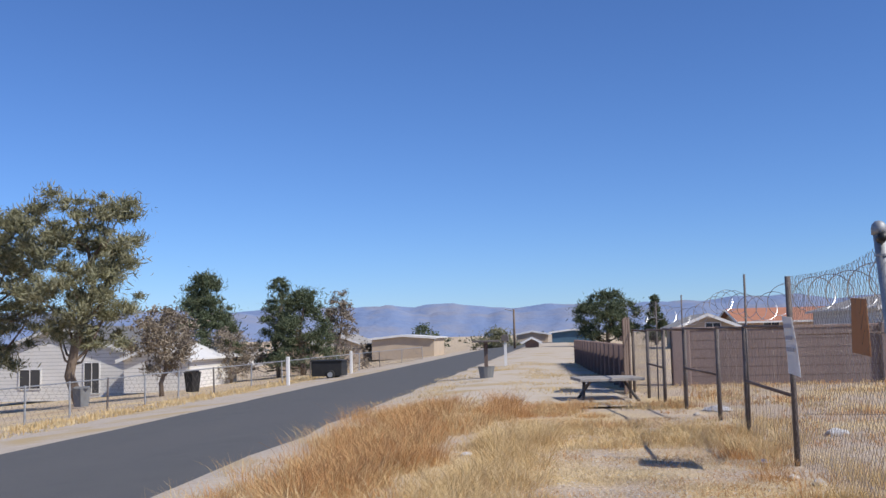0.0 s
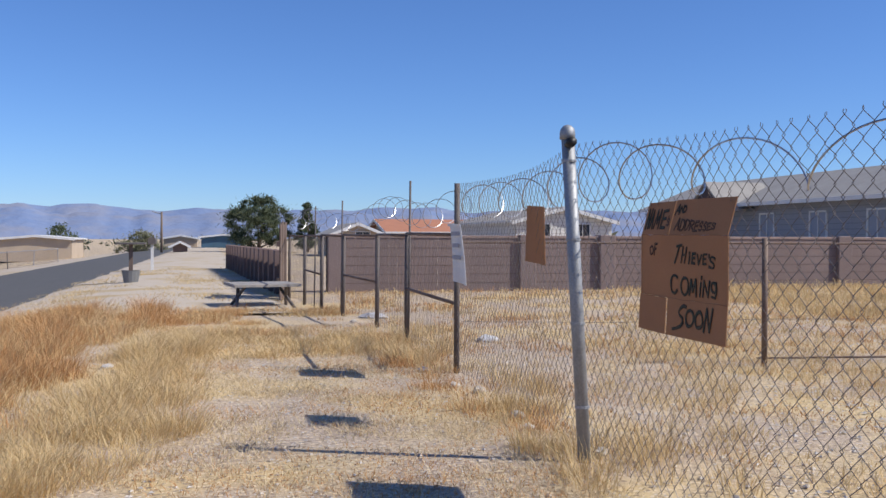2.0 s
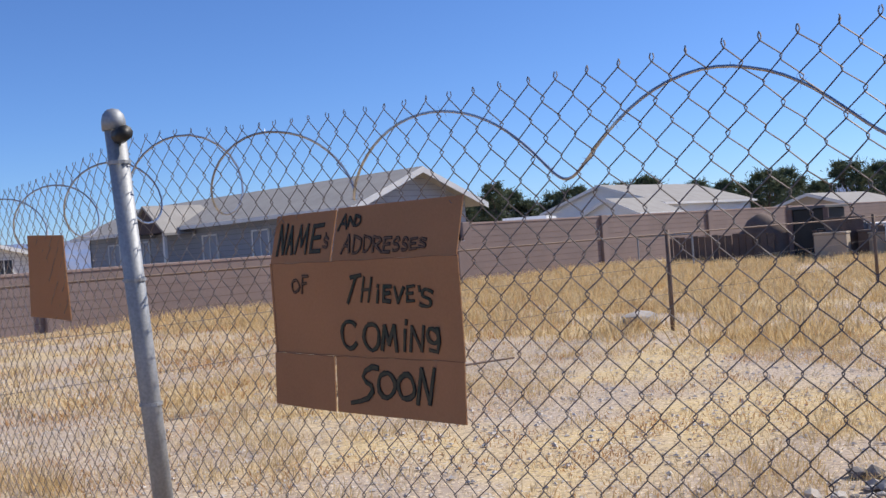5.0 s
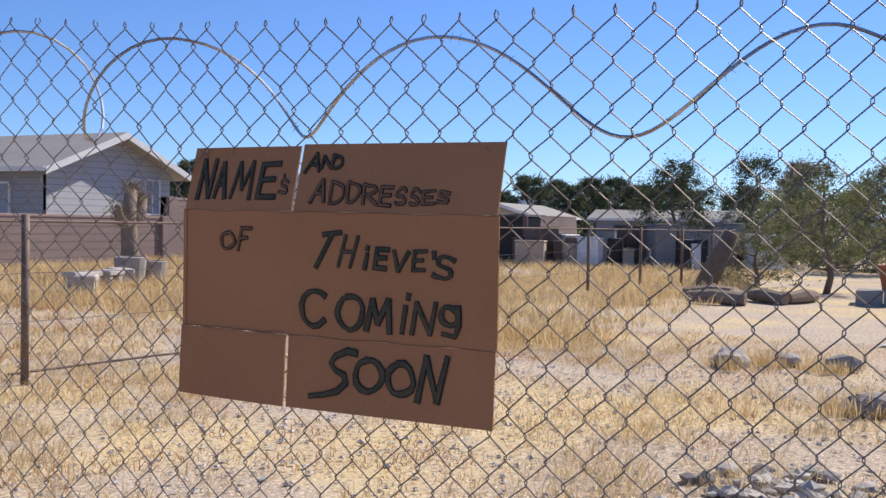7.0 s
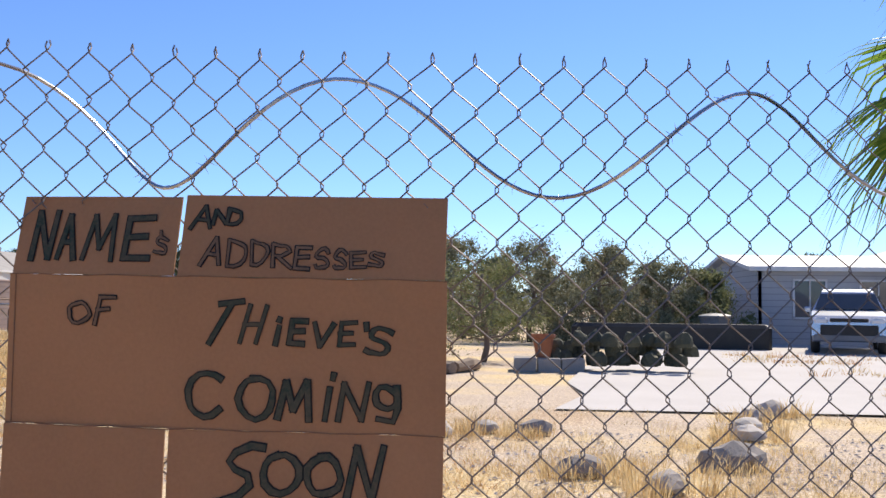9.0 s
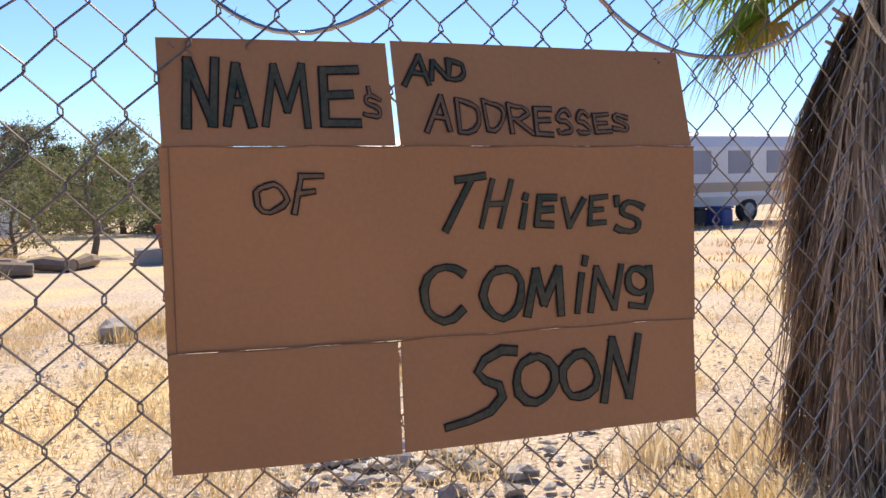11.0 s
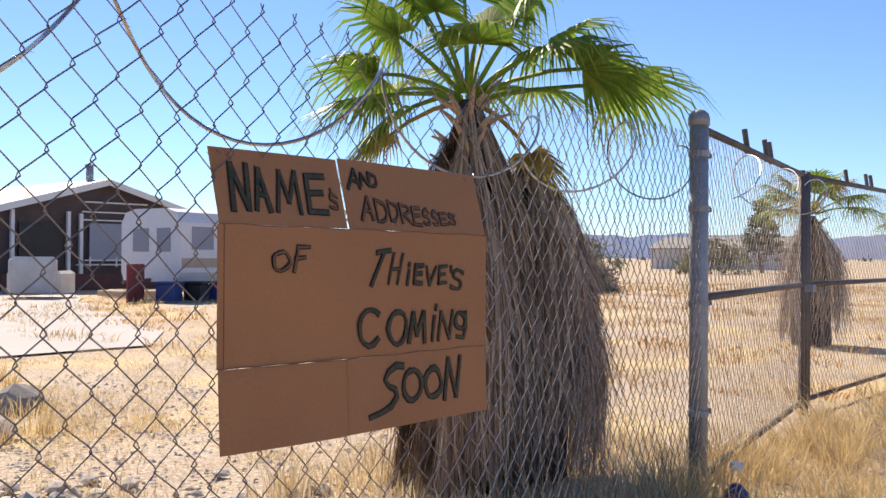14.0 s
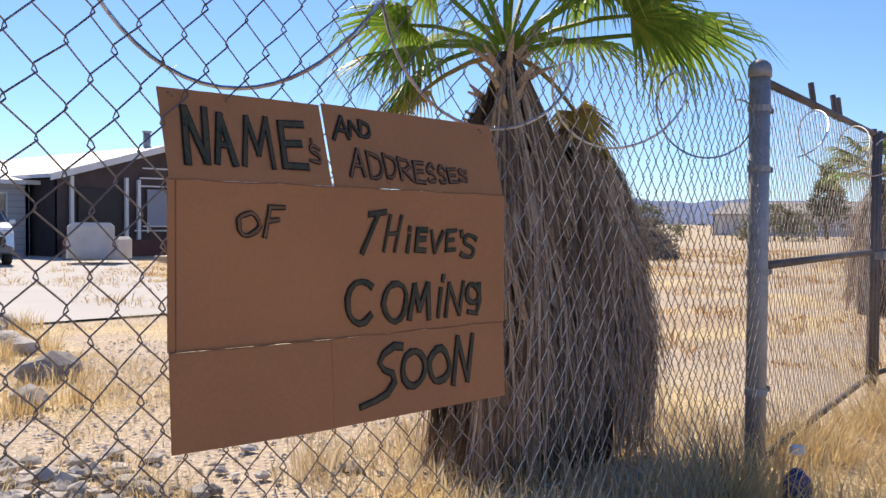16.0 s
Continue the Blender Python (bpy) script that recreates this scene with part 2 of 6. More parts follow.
M = {
    "ground": material("sandy_soil", (0.50, 0.40, 0.31), (0.40, 0.31, 0.235), 0.95, scale=1.2, fine=45, bump=0.6, extra=ground_extra, dist=0.03),
    "gravel": material("pale_gravel", (0.55, 0.465, 0.36), (0.45, 0.37, 0.27), 0.95, scale=2.0, fine=40, bump=0.6, extra=gravel_extra, dist=0.03),
    "drive": material("packed_gravel", (0.52, 0.49, 0.46), (0.45, 0.42, 0.39), 0.95, scale=0.8, fine=35, bump=0.3),
    "shoulder": material("dusty_shoulder", (0.46, 0.38, 0.30), (0.36, 0.29, 0.22), 0.95, scale=0.9, fine=30, bump=0.4, extra=gravel_extra),
    "asphalt": material("worn_asphalt", (0.085, 0.084, 0.082), (0.108, 0.104, 0.098), 0.88, scale=1.5, fine=90, bump=0.3, extra=asphalt_extra, dist=0.01),
    # distance haze is painted into the mountains' blue base colour
    "mountain": material("mountain_haze_in_colour", (0.17, 0.235, 0.385), (0.22, 0.265, 0.38), 1.0, scale=0.003, fine=0.02, bump=0.5, spec=0.0, extra=mountain_haze_patches, dist=30.0),
    "galv": material("galvanised_steel", (0.42, 0.43, 0.45), (0.26, 0.27, 0.28), 0.62, 0.6, scale=9, fine=90, bump=0.15, dist=0.004),
    "wire": material("zinc_wire", (0.30, 0.27, 0.25), (0.15, 0.12, 0.105), 0.45, 0.55, scale=3, fine=40, bump=0),
    "razor": material("razor_steel", (0.55, 0.56, 0.58), (0.32, 0.32, 0.33), 0.3, 0.95, scale=5, fine=60, bump=0),
    "rust": material("rusty_steel", (0.14, 0.085, 0.06), (0.22, 0.17, 0.14), 0.75, 0.3, scale=5, fine=60, bump=0.2, dist=0.004),
    "dark_steel": material("weathered_dark_post", (0.10, 0.08, 0.075), (0.19, 0.17, 0.16), 0.7, 0.3, scale=4, fine=50, bump=0.2, dist=0.004),
    "card": material("brown_cardboard", (0.47, 0.255, 0.135), (0.40, 0.215, 0.115), 0.9, scale=3, fine=140, bump=0.05, spec=0.15, transl=0.25, dist=0.002),
    "card_edge": material("cardboard_edge", (0.20, 0.10, 0.055), (0.26, 0.14, 0.08), 0.95, scale=20, fine=200, bump=0.1, dist=0.002),
    "ink": material("black_marker", (0.010, 0.010, 0.010), (0.02, 0.02, 0.02), 0.6, scale=20, fine=200, bump=0, spec=0.2),
    "ink_green": material("dark_green_marker", (0.020, 0.042, 0.030), (0.11, 0.085, 0.055), 0.7, scale=25, fine=160, bump=0, spec=0.2),
    "ink_grey": material("scribbled_marker", (0.12, 0.075, 0.05), (0.24, 0.14, 0.085), 0.8, scale=30, fine=220, bump=0, spec=0.2),
    "paper": material("white_paper", (0.72, 0.72, 0.74), (0.62, 0.62, 0.64), 0.8, scale=6, fine=60, bump=0.1, transl=0.3, dist=0.004),
    "paper_ink": material("faded_print", (0.30, 0.30, 0.34), (0.42, 0.42, 0.45), 0.9, scale=20, fine=90, bump=0),
    "straw": material("golden_dry_grass", (0.58, 0.41, 0.20), (0.76, 0.61, 0.36), 0.9, scale=2, fine=30, bump=0, spec=0.1, transl=0.35, by_island=0.5),
    "rusty_weed": material("rust_brown_weed", (0.48, 0.255, 0.105), (0.65, 0.41, 0.20), 0.9, scale=2, fine=30, bump=0, spec=0.1, transl=0.3, by_island=0.5),
    "pale_grass": material("bleached_grass", (0.72, 0.60, 0.40), (0.58, 0.44, 0.26), 0.9, scale=2, fine=30, bump=0, spec=0.1, transl=0.3, by_island=0.5),
    "palm_leaf": material("palm_green", (0.10, 0.21, 0.03), (0.26, 0.36, 0.06), 0.5, scale=5, fine=40, bump=0, spec=0.3, transl=0.45, by_island=0.6),
    "palm_dead": material("dead_palm_thatch", (0.23, 0.16, 0.115), (0.60, 0.455, 0.345), 0.95, scale=4, fine=60, bump=0, spec=0.1, transl=0.12, by_island=0.8),
    "palm_dry": material("yellowing_palm", (0.42, 0.33, 0.08), (0.33, 0.25, 0.10), 0.7, scale=5, fine=40, bump=0, transl=0.4, by_island=0.6),
    # palm core: the shade between hanging fronds is painted into its dark brown
    "trunk_core": material("palm_core_painted_shade", (0.06, 0.042, 0.034), (0.11, 0.08, 0.06), 0.95, scale=6, fine=40, bump=0.6),
    "bark": material("rough_bark", (0.13, 0.095, 0.07), (0.22, 0.17, 0.13), 0.95, scale=6, fine=40, bump=0.6),
    "pine": material("pine_needles", (0.07, 0.095, 0.055), (0.155, 0.175, 0.10), 0.75, scale=0.6, fine=6, bump=0, spec=0.2, transl=0.2, by_island=0.7),
    "olive": material("olive_foliage", (0.19, 0.19, 0.105), (0.33, 0.315, 0.20), 0.8, scale=0.5, fine=6, bump=0, spec=0.2, transl=0.25, by_island=0.7),
    "green": material("bright_foliage", (0.14, 0.165, 0.065), (0.25, 0.25, 0.12), 0.75, scale=0.8, fine=6, bump=0, spec=0.2, transl=0.3, by_island=0.7),
    "grey_bush": material("grey_dry_twigs", (0.23, 0.19, 0.145), (0.33, 0.28, 0.22), 0.9, scale=0.8, fine=8, bump=0, spec=0.1, transl=0.2, by_island=0.6),
    "block": material("pinkish_block", (0.25, 0.19, 0.175), (0.19, 0.145, 0.135), 0.95, scale=1.0, fine=20, bump=0.4),
    "mortar": material("block_cap", (0.33, 0.25, 0.22), (0.26, 0.19, 0.17), 0.95, scale=1.0, fine=20, bump=0.3),
    "wood_dark": material("weathered_planks", (0.11, 0.075, 0.06), (0.19, 0.14, 0.115), 0.9, scale=2, fine=30, bump=0.4),
    "wood_pink": material("reddish_stucco_pier", (0.22, 0.15, 0.13), (0.15, 0.105, 0.095), 0.95, scale=2, fine=30, bump=0.4),
    "siding_grey": material("grey_siding", (0.30, 0.31, 0.34), (0.25, 0.26, 0.29), 0.7, scale=0.6, fine=10, bump=0.1, extra=siding_extra(0.1)),
    # paler siding; on the grey house's gable it also carries painted sunlight
    "siding_light": material("light_grey_siding", (0.46, 0.46, 0.47), (0.40, 0.40, 0.42), 0.7, scale=0.6, fine=10, bump=0.1, extra=siding_extra(0.1)),
    "siding_white": material("white_siding", (0.72, 0.70, 0.67), (0.60, 0.58, 0.55), 0.7, scale=0.6, fine=10, bump=0.1, extra=siding_extra(0.11)),
    "shingle": material("grey_shingles", (0.36, 0.34, 0.31), (0.28, 0.26, 0.24), 0.9, scale=1.5, fine=25, bump=0.5),
    "shingle_dark": material("charcoal_shingles", (0.12, 0.12, 0.125), (0.17, 0.165, 0.16), 0.9, scale=1.5, fine=25, bump=0.5),
    "terracotta": material("terracotta_tiles", (0.46, 0.20, 0.115), (0.38, 0.17, 0.10), 0.85, scale=1.5, fine=20, bump=0.6),
    "trim": material("white_trim", (0.74, 0.73, 0.71), (0.62, 0.61, 0.60), 0.6, scale=2, fine=30, bump=0.05),
    "white_metal": material("white_painted_metal", (0.74, 0.75, 0.76), (0.62, 0.63, 0.65), 0.45, 0.0, scale=0.5, fine=12, bump=0.05),
    "tan": material("tan_stucco", (0.50, 0.40, 0.30), (0.42, 0.34, 0.26), 0.9, scale=1, fine=25, bump=0.3),
    "blue_wall": material("blue_painted_wall", (0.06, 0.13, 0.20), (0.05, 0.10, 0.15), 0.7, scale=1, fine=25, bump=0.1),
    "porch_dark": material("dark_stained_panel", (0.065, 0.045, 0.045), (0.10, 0.075, 0.07), 0.85, scale=2, fine=30, bump=0.2),
    "brick_red": material("dark_red_brick", (0.16, 0.065, 0.055), (0.11, 0.05, 0.045), 0.9, scale=3, fine=30, bump=0.4),
    "glass": material("window_glass", (0.03, 0.035, 0.045), (0.045, 0.05, 0.06), 0.08, 0.0, scale=0.5, fine=3, bump=0, spec=0.8),
    "screen": material("pale_window_blind", (0.30, 0.32, 0.37), (0.25, 0.27, 0.32), 0.6, scale=1, fine=20, bump=0),
    "rock_pale": material("pale_limestone", (0.56, 0.51, 0.455), (0.44, 0.40, 0.355), 0.95, scale=6, fine=50, bump=0.6, by_object=0.5),
    "rock_dark": material("dark_grey_stone", (0.20, 0.18, 0.165), (0.30, 0.27, 0.245), 0.95, scale=6, fine=50, bump=0.6, by_object=0.4),
    "rock_grey": material("grey_desert_rock", (0.36, 0.33, 0.30), (0.48, 0.43, 0.38), 0.95, scale=5, fine=40, bump=0.6, by_object=0.4),
    "concrete": material("weathered_concrete", (0.36, 0.33, 0.30), (0.27, 0.25, 0.23), 0.95, scale=3, fine=40, bump=0.4),
    "black": material("black_plastic_and_shade", (0.012, 0.012, 0.013), (0.025, 0.025, 0.025), 0.5, scale=3, fine=30, bump=0.05),
    "blue": material("blue_plastic", (0.02, 0.05, 0.22), (0.03, 0.06, 0.18), 0.45, scale=3, fine=30, bump=0.05),
    "grey_plastic": material("grey_plastic", (0.20, 0.205, 0.21), (0.15, 0.155, 0.16), 0.6, scale=3, fine=30, bump=0.05),
    "clay": material("terracotta_clay", (0.40, 0.15, 0.07), (0.30, 0.11, 0.055), 0.85, scale=4, fine=40, bump=0.2),
    "red": material("faded_red", (0.30, 0.05, 0.045), (0.22, 0.04, 0.04), 0.7, scale=4, fine=40, bump=0.1),
    "cactus": material("dark_cactus", (0.05, 0.055, 0.035), (0.11, 0.10, 0.06), 0.85, scale=5, fine=40, bump=0.4),
    "deadwood": material("bleached_trunk", (0.30, 0.23, 0.17), (0.20, 0.15, 0.11), 0.95, scale=5, fine=40, bump=0.5),
    "car_paint": material("silver_car_paint", (0.45, 0.48, 0.54), (0.43, 0.46, 0.52), 0.22, 0.75, scale=1, fine=20, bump=0),
    "tyre": material("tyre_rubber", (0.018, 0.018, 0.018), (0.03, 0.03, 0.03), 0.85, scale=5, fine=60, bump=0.1),
    "sofa": material("dirty_white_fabric", (0.62, 0.60, 0.57), (0.48, 0.46, 0.43), 0.95, scale=3, fine=40, bump=0.3),
    "shrub_far": material("far_scrub", (0.075, 0.09, 0.055), (0.12, 0.13, 0.08), 0.9, scale=0.1, fine=1, bump=0, by_island=0.6),
    "far_soil": material("far_plain", (0.30, 0.25, 0.21), (0.22, 0.19, 0.17), 1.0, scale=0.01, fine=0.1, bump=0),
}


# ---- mesh helpers ----
class Shape:
    """Collects vertices and faces of one mesh."""

    def __init__(self):
        self.v, self.f = [], []

    def add(self, verts, faces):
        k = len(self.v)
        self.v.extend(tuple(p) for p in verts)
        self.f.extend(tuple(i + k for i in face) for face in faces)
        return self

    def box(self, c, s, turn=0.0, bevel=0.0):
        hx, hy, hz = s[0] / 2, s[1] / 2, s[2] / 2
        b = min(bevel, hx * 0.9, hy * 0.9)
        if b > 0:
            ring = [(-hx + b, -hy), (hx - b, -hy), (hx, -hy + b), (hx, hy - b), (hx - b, hy), (-hx + b, hy), (-hx, hy - b), (-hx, -hy + b)]
        else:
            ring = [(-hx, -hy), (hx, -hy), (hx, hy), (-hx, hy)]
        n = len(ring)
        ca, sa = math.cos(turn), math.sin(turn)
        vs = []
        zs = (-hz, hz) if b <= 0 else (-hz, hz - b, hz)
        for k, z in enumerate(zs):
            shrink = (1 - b / hx, 1 - b / hy) if (b > 0 and k == 2) else (1, 1)
            for x, y in ring:
                x, y = x * shrink[0], y * shrink[1]
                vs.append((c[0] + x * ca - y * sa, c[1] + x * sa + y * ca, c[2] + z))
        fs = [tuple(range(n - 1, -1, -1)), tuple(range((len(zs) - 1) * n, len(zs) * n))]
        for k in range(len(zs) - 1):
            for i in range(n):
                j = (i + 1) % n
                fs.append((k * n + i, k * n + j, (k + 1) * n + j, (k + 1) * n + i))
        return self.add(vs, fs)

    def tube(self, pts, radii, n=6, cap=True):
        pts = [Vector(p) for p in pts]
        if not isinstance(radii, (list, tuple)):
            radii = [radii] * len(pts)
        vs, fs = [], []
        side = None
        for i, p in enumerate(pts):
            d = (pts[min(i + 1, len(pts) - 1)] - pts[max(i - 1, 0)])
            d = d.normalized() if d.length > 1e-9 else Vector((0, 0, 1))
            if side is None:
                side = d.orthogonal().normalized()
            side = (side - d * side.dot(d))
            side = side.normalized() if side.length > 1e-6 else d.orthogonal().normalized()
            up = d.cross(side)
            for k in range(n):
                a = 2 * math.pi * k / n
                vs.append(p + (side * math.cos(a) + up * math.sin(a)) * radii[i])
        for i in range(len(pts) - 1):
            for k in range(n):
                j = (k + 1) % n
                fs.append((i * n + k, i * n + j, (i + 1) * n + j, (i + 1) * n + k))
        if cap:
            fs.append(tuple(range(n - 1, -1, -1)))
            fs.append(tuple(range((len(pts) - 1) * n, len(pts) * n)))
        return self.add(vs, fs)

    def lathe(self, c, profile, n=16):
        vs, fs = [], []
        for r, z in profile:
            for k in range(n):
                a = 2 * math.pi * k / n
                vs.append((c[0] + r * math.cos(a), c[1] + r * math.sin(a), c[2] + z))
        for i in range(len(profile) - 1):
            for k in range(n):
                j = (k + 1) % n
                fs.append((i * n + k, i * n + j, (i + 1) * n + j, (i + 1) * n + k))
        fs.append(tuple(range(n - 1, -1, -1)))
        fs.append(tuple(range((len(profile) - 1) * n, len(profile) * n)))
        return self.add(vs, fs)

    def extrude(self, outline, y0, y1):
        """A prism: outline in (x, z), run from y0 to y1."""
        n = len(outline)
        vs = [(x, y0, z) for x, z in outline] + [(x, y1, z) for x, z in outline]
        fs = [tuple(range(n)), tuple(range(2 * n - 1, n - 1, -1))]
        fs += [(i, i + n, (i + 1) % n + n, (i + 1) % n) for i in range(n)]
        return self.add(vs, fs)

    def mesh(self, name, mat, smooth=False):
        me = bpy.data.meshes.new(name)
        me.from_pydata(self.v, [], self.f)
        me.materials.append(mat)
        if smooth:
            me.polygons.foreach_set("use_smooth", [True] * len(me.polygons))
        me.update()
        return me


def part(name, shape, mat, parent=None, label="", smooth=False, at=None):
    ob = new(name, shape.mesh(name, M[mat], smooth))
    if parent is not None:
        ob.parent = parent
    if at is not None:
        ob.matrix_basis = at
    if label:
        tagged(ob, label=label)
    return ob


def thing(name, label, category, loc=(0, 0, 0), turn=0.0, group="", kind=""):
    ob = new(name)
    ob.empty_display_size = 0.2
    ob.matrix_basis = pose(loc[0], loc[1], loc[2], 0, 0, turn)
    return tagged(ob, label, category, group, kind)


def solid(name, shape, mat, label, category, loc=(0, 0, 0), turn=0.0, group="", kind="", smooth=False):
    ob = part(name, shape, mat, None, "", smooth, pose(loc[0], loc[1], loc[2], 0, 0, turn))
    return tagged(ob, label, category, group, kind)


def fbm(x, y, z=0.0, scale=1.0, octaves=4):
    return noise.fractal(Vector((x * scale, y * scale, z)), 1.0, 2.0, octaves)


rng = random.Random(7)


def level(x, y=0.0):
    """Height of the ground: level by the fence, falling gently past the road."""
    return -0.075 * min(max(-2.0 - x, 0.0), 38.0)


# ---- ground, road and distance ----
def sheet(name, xs, ys, mat, lift=0.0, rough=0.0, keep=None):
    vs = [(x, y, level(x, y) + lift + rough * fbm(x, y, 0, 0.9)) for y in ys for x in xs]
    n = len(xs)
    fs = []
    for j in range(len(ys) - 1):
        for i in range(n - 1):
            if keep is None or keep(0.5 * (xs[i] + xs[i + 1]), 0.5 * (ys[j] + ys[j + 1])):
                fs.append((j * n + i, j * n + i + 1, (j + 1) * n + i + 1, (j + 1) * n + i))
    sh = Shape()
    sh.v, sh.f = vs, fs
    return sh


far_steps = [60, 100, 180, 350, 700, 1400, 2600, 4700]
gx = [-v for v in reversed(far_steps)] + [-40 + 1.9 * i for i in range(21)] + [-1.6 + 0.25 * i for i in range(50)] + [11 + 1.4 * i for i in range(34)] + far_steps[1:]
gy = [-v for v in reversed(far_steps)] + [-40 + 2 * i for i in range(20)] + [0.25 * i for i in range(100)] + [25 + 1.5 * i for i in range(23)] + far_steps[1:]
gx, gy = sorted(set(gx)), sorted(set(gy))
tagged(part("ground", sheet("ground", gx, gy, "ground", 0.0, 0.010), "ground", smooth=True), "dry sandy ground with straw litter and small stones", "ground", kind="structure")

ROAD_L, ROAD_R = -9.3, -3.6
ry = [-60 + 3 * i for i in range(20)] + [2 * i for i in range(60)] + [120 + 20 * i for i in range(12)]


def strip(x0, x1, ys, lift, nx=4, wobble=0.0):
    sh = Shape()
    for y in ys:
        w0, w1 = wobble * fbm(1.0, y, 3, 0.35), wobble * fbm(5.0, y, 7, 0.35)
        for i in range(nx + 1):
            x = x0 + w0 + (x1 + w1 - x0 - w0) * i / nx
            sh.v.append((x, y, level(x) + lift))
    for j in range(len(ys) - 1):
        for i in range(nx):
            a = j * (nx + 1) + i
            sh.f.append((a, a + 1, a + nx + 2, a + nx + 1))
    return sh


tagged(part("road", strip(ROAD_L, ROAD_R, ry, 0.045, 6, 0.10), "asphalt", smooth=True), "worn grey asphalt road with ragged sandy edges", "road", kind="structure")
tagged(part("road_shoulder", strip(-12.6, -9.0, ry, 0.032, 4, 0.25), "shoulder", smooth=True), "pale dusty gravel shoulder beside the road", "road shoulder", kind="structure")
tagged(part("gravel_verge", strip(-4.0, 0.9, [y * 0.5 + 19.0 for y in range(80)] + [60 + 6 * i for i in range(20)], 0.036, 8, 0.5), "gravel", smooth=True), "pale gravel verge with dry grass patches", "verge", kind="structure")

edge = Shape()
for y in ry:
    w = 0.16 * fbm(2.0, y, 5, 0.5) + 0.06 * math.sin(y * 1.3)
    edge.v += [(x + (0.4 + 0.6 * (k < 2)) * w, y, level(x) + z) for k, (x, z) in enumerate(((-3.82, 0.040), (-3.72, 0.052), (-3.35, 0.046), (-2.9, -0.03)))]
for j in range(len(ry) - 1):
    edge.f += [(4 * j + i, 4 * j + i + 1, 4 * j + i + 5, 4 * j + i + 4) for i in range(3)]
tagged(part("road_edge", edge, "shoulder", smooth=True), "crumbling sandy gravel edge of the road", "road edge", kind="structure")
drive = Shape()
for i in range(13):
    x = 10.9 + 1.9 * i
    top = 6.2 - 0.22 * i + 0.9 * fbm(x, 1, 0, 0.8)
    low = 1.2 - 0.95 * i + 0.9 * fbm(x, 9, 0, 0.8)
    drive.v += [(x, low + (top - low) * k / 6, 0.024 + 0.003 * math.sin(k)) for k in range(7)]
for i in range(12):
    for k in range(6):
        a = i * 7 + k
        drive.f.append((a, a + 7, a + 8, a + 1))
tagged(part("gravel_driveway", drive, "drive", smooth=True), "pale packed gravel driveway through the dry yard", "driveway", kind="structure")


def ridge(name, a0, a1, dist, base, peak, seed, scale, rows=7):
    """A range of hills on the horizon between two bearings, in degrees clockwise from north."""
    sh = Shape()
    n = int((a1 - a0) * 3)
    for i in range(n + 1):
        a = radians(a0 + (a1 - a0) * i / n)
        env = 0.55 + 0.45 * fbm(math.degrees(a) * 0.06, seed, 0, 1.0, 3)
        for j in range(rows):
            u = j / (rows - 1)
            d = dist + 500 * u
            top = (base + peak * max(env + 0.30 * fbm(math.degrees(a) * scale, seed + 4, 0, 1.0, 6), 0.1))
            z = -6 + (top + 6) * u ** 0.8 * (1 + 0.25 * fbm(math.degrees(a) * 0.8, j * 0.7, seed, 1.0, 3) * (1 - u))
            sh.v.append((d * math.sin(a), d * math.cos(a), z))
    for i in range(n):
        for j in range(rows - 1):
            k = i * rows + j
            sh.f.append((k, k + rows, k + rows + 1, k + 1))
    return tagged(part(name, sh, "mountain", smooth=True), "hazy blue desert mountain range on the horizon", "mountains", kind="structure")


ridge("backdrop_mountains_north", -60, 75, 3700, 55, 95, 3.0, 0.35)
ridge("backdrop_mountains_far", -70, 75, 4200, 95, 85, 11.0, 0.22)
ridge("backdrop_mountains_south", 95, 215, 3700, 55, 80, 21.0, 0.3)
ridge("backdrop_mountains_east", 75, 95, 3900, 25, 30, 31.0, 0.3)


# ---- chain-link fence ----
def smooth_path(knots, n):
    """Catmull-Rom through knots of any width."""
    out = []
    k = [np.array(p, float) for p in knots]
    k = [2 * k[0] - k[1]] + k + [2 * k[-1] - k[-2]]
    for i in range(1, len(k) - 2):
        for j in range(n):
            t = j / n
            out.append(0.5 * (2 * k[i] + (k[i + 1] - k[i - 1]) * t + (2 * k[i - 1] - 5 * k[i] + 4 * k[i + 1] - k[i + 2]) * t ** 2 + (3 * k[i] - k[i - 1] - 3 * k[i + 1] + k[i + 2]) * t ** 3))
    out.append(k[-2])
    return np.array(out)


# along the fence: x, y, foot of the mesh, its top, and how far the top leans towards the road
FENCE = smooth_path([(2.11, 4.56, 0.06, 1.71, 0.0), (1.99, 5.2, 0.06, 1.70, 0.0), (1.84, 6.0, 0.06, 1.64, 0.0), (1.685, 6.8, 0.06, 1.62, 0.0), (1.668, 7.4, 0.06, 1.635, 0.0), (1.665, 7.9, 0.06, 1.66, 0.01), (1.70, 8.5, 0.06, 1.70, 0.08), (1.74, 9.4, 0.05, 1.645, 0.05), (1.80, 10.4, 0.04, 1.64, 0.02), (1.86, 12.05, 0.03, 1.68, 0.0)], 14)
FENCE_CELLS = 177.0


def on_fence(s, v):
    """The place at s half meshes along the fence and v of its height (0 foot, 1 top)."""
    y = float(np.interp(s, [0, 56, 84, 177], [4.616, 6.786, 7.913, 12.04]))
    x, lo, hi, lean = [float(np.interp(y, FENCE[:, 1], FENCE[:, k])) for k in (0, 2, 3, 4)]
    return Vector((x - lean * v, y, lo + (hi - lo) * v))


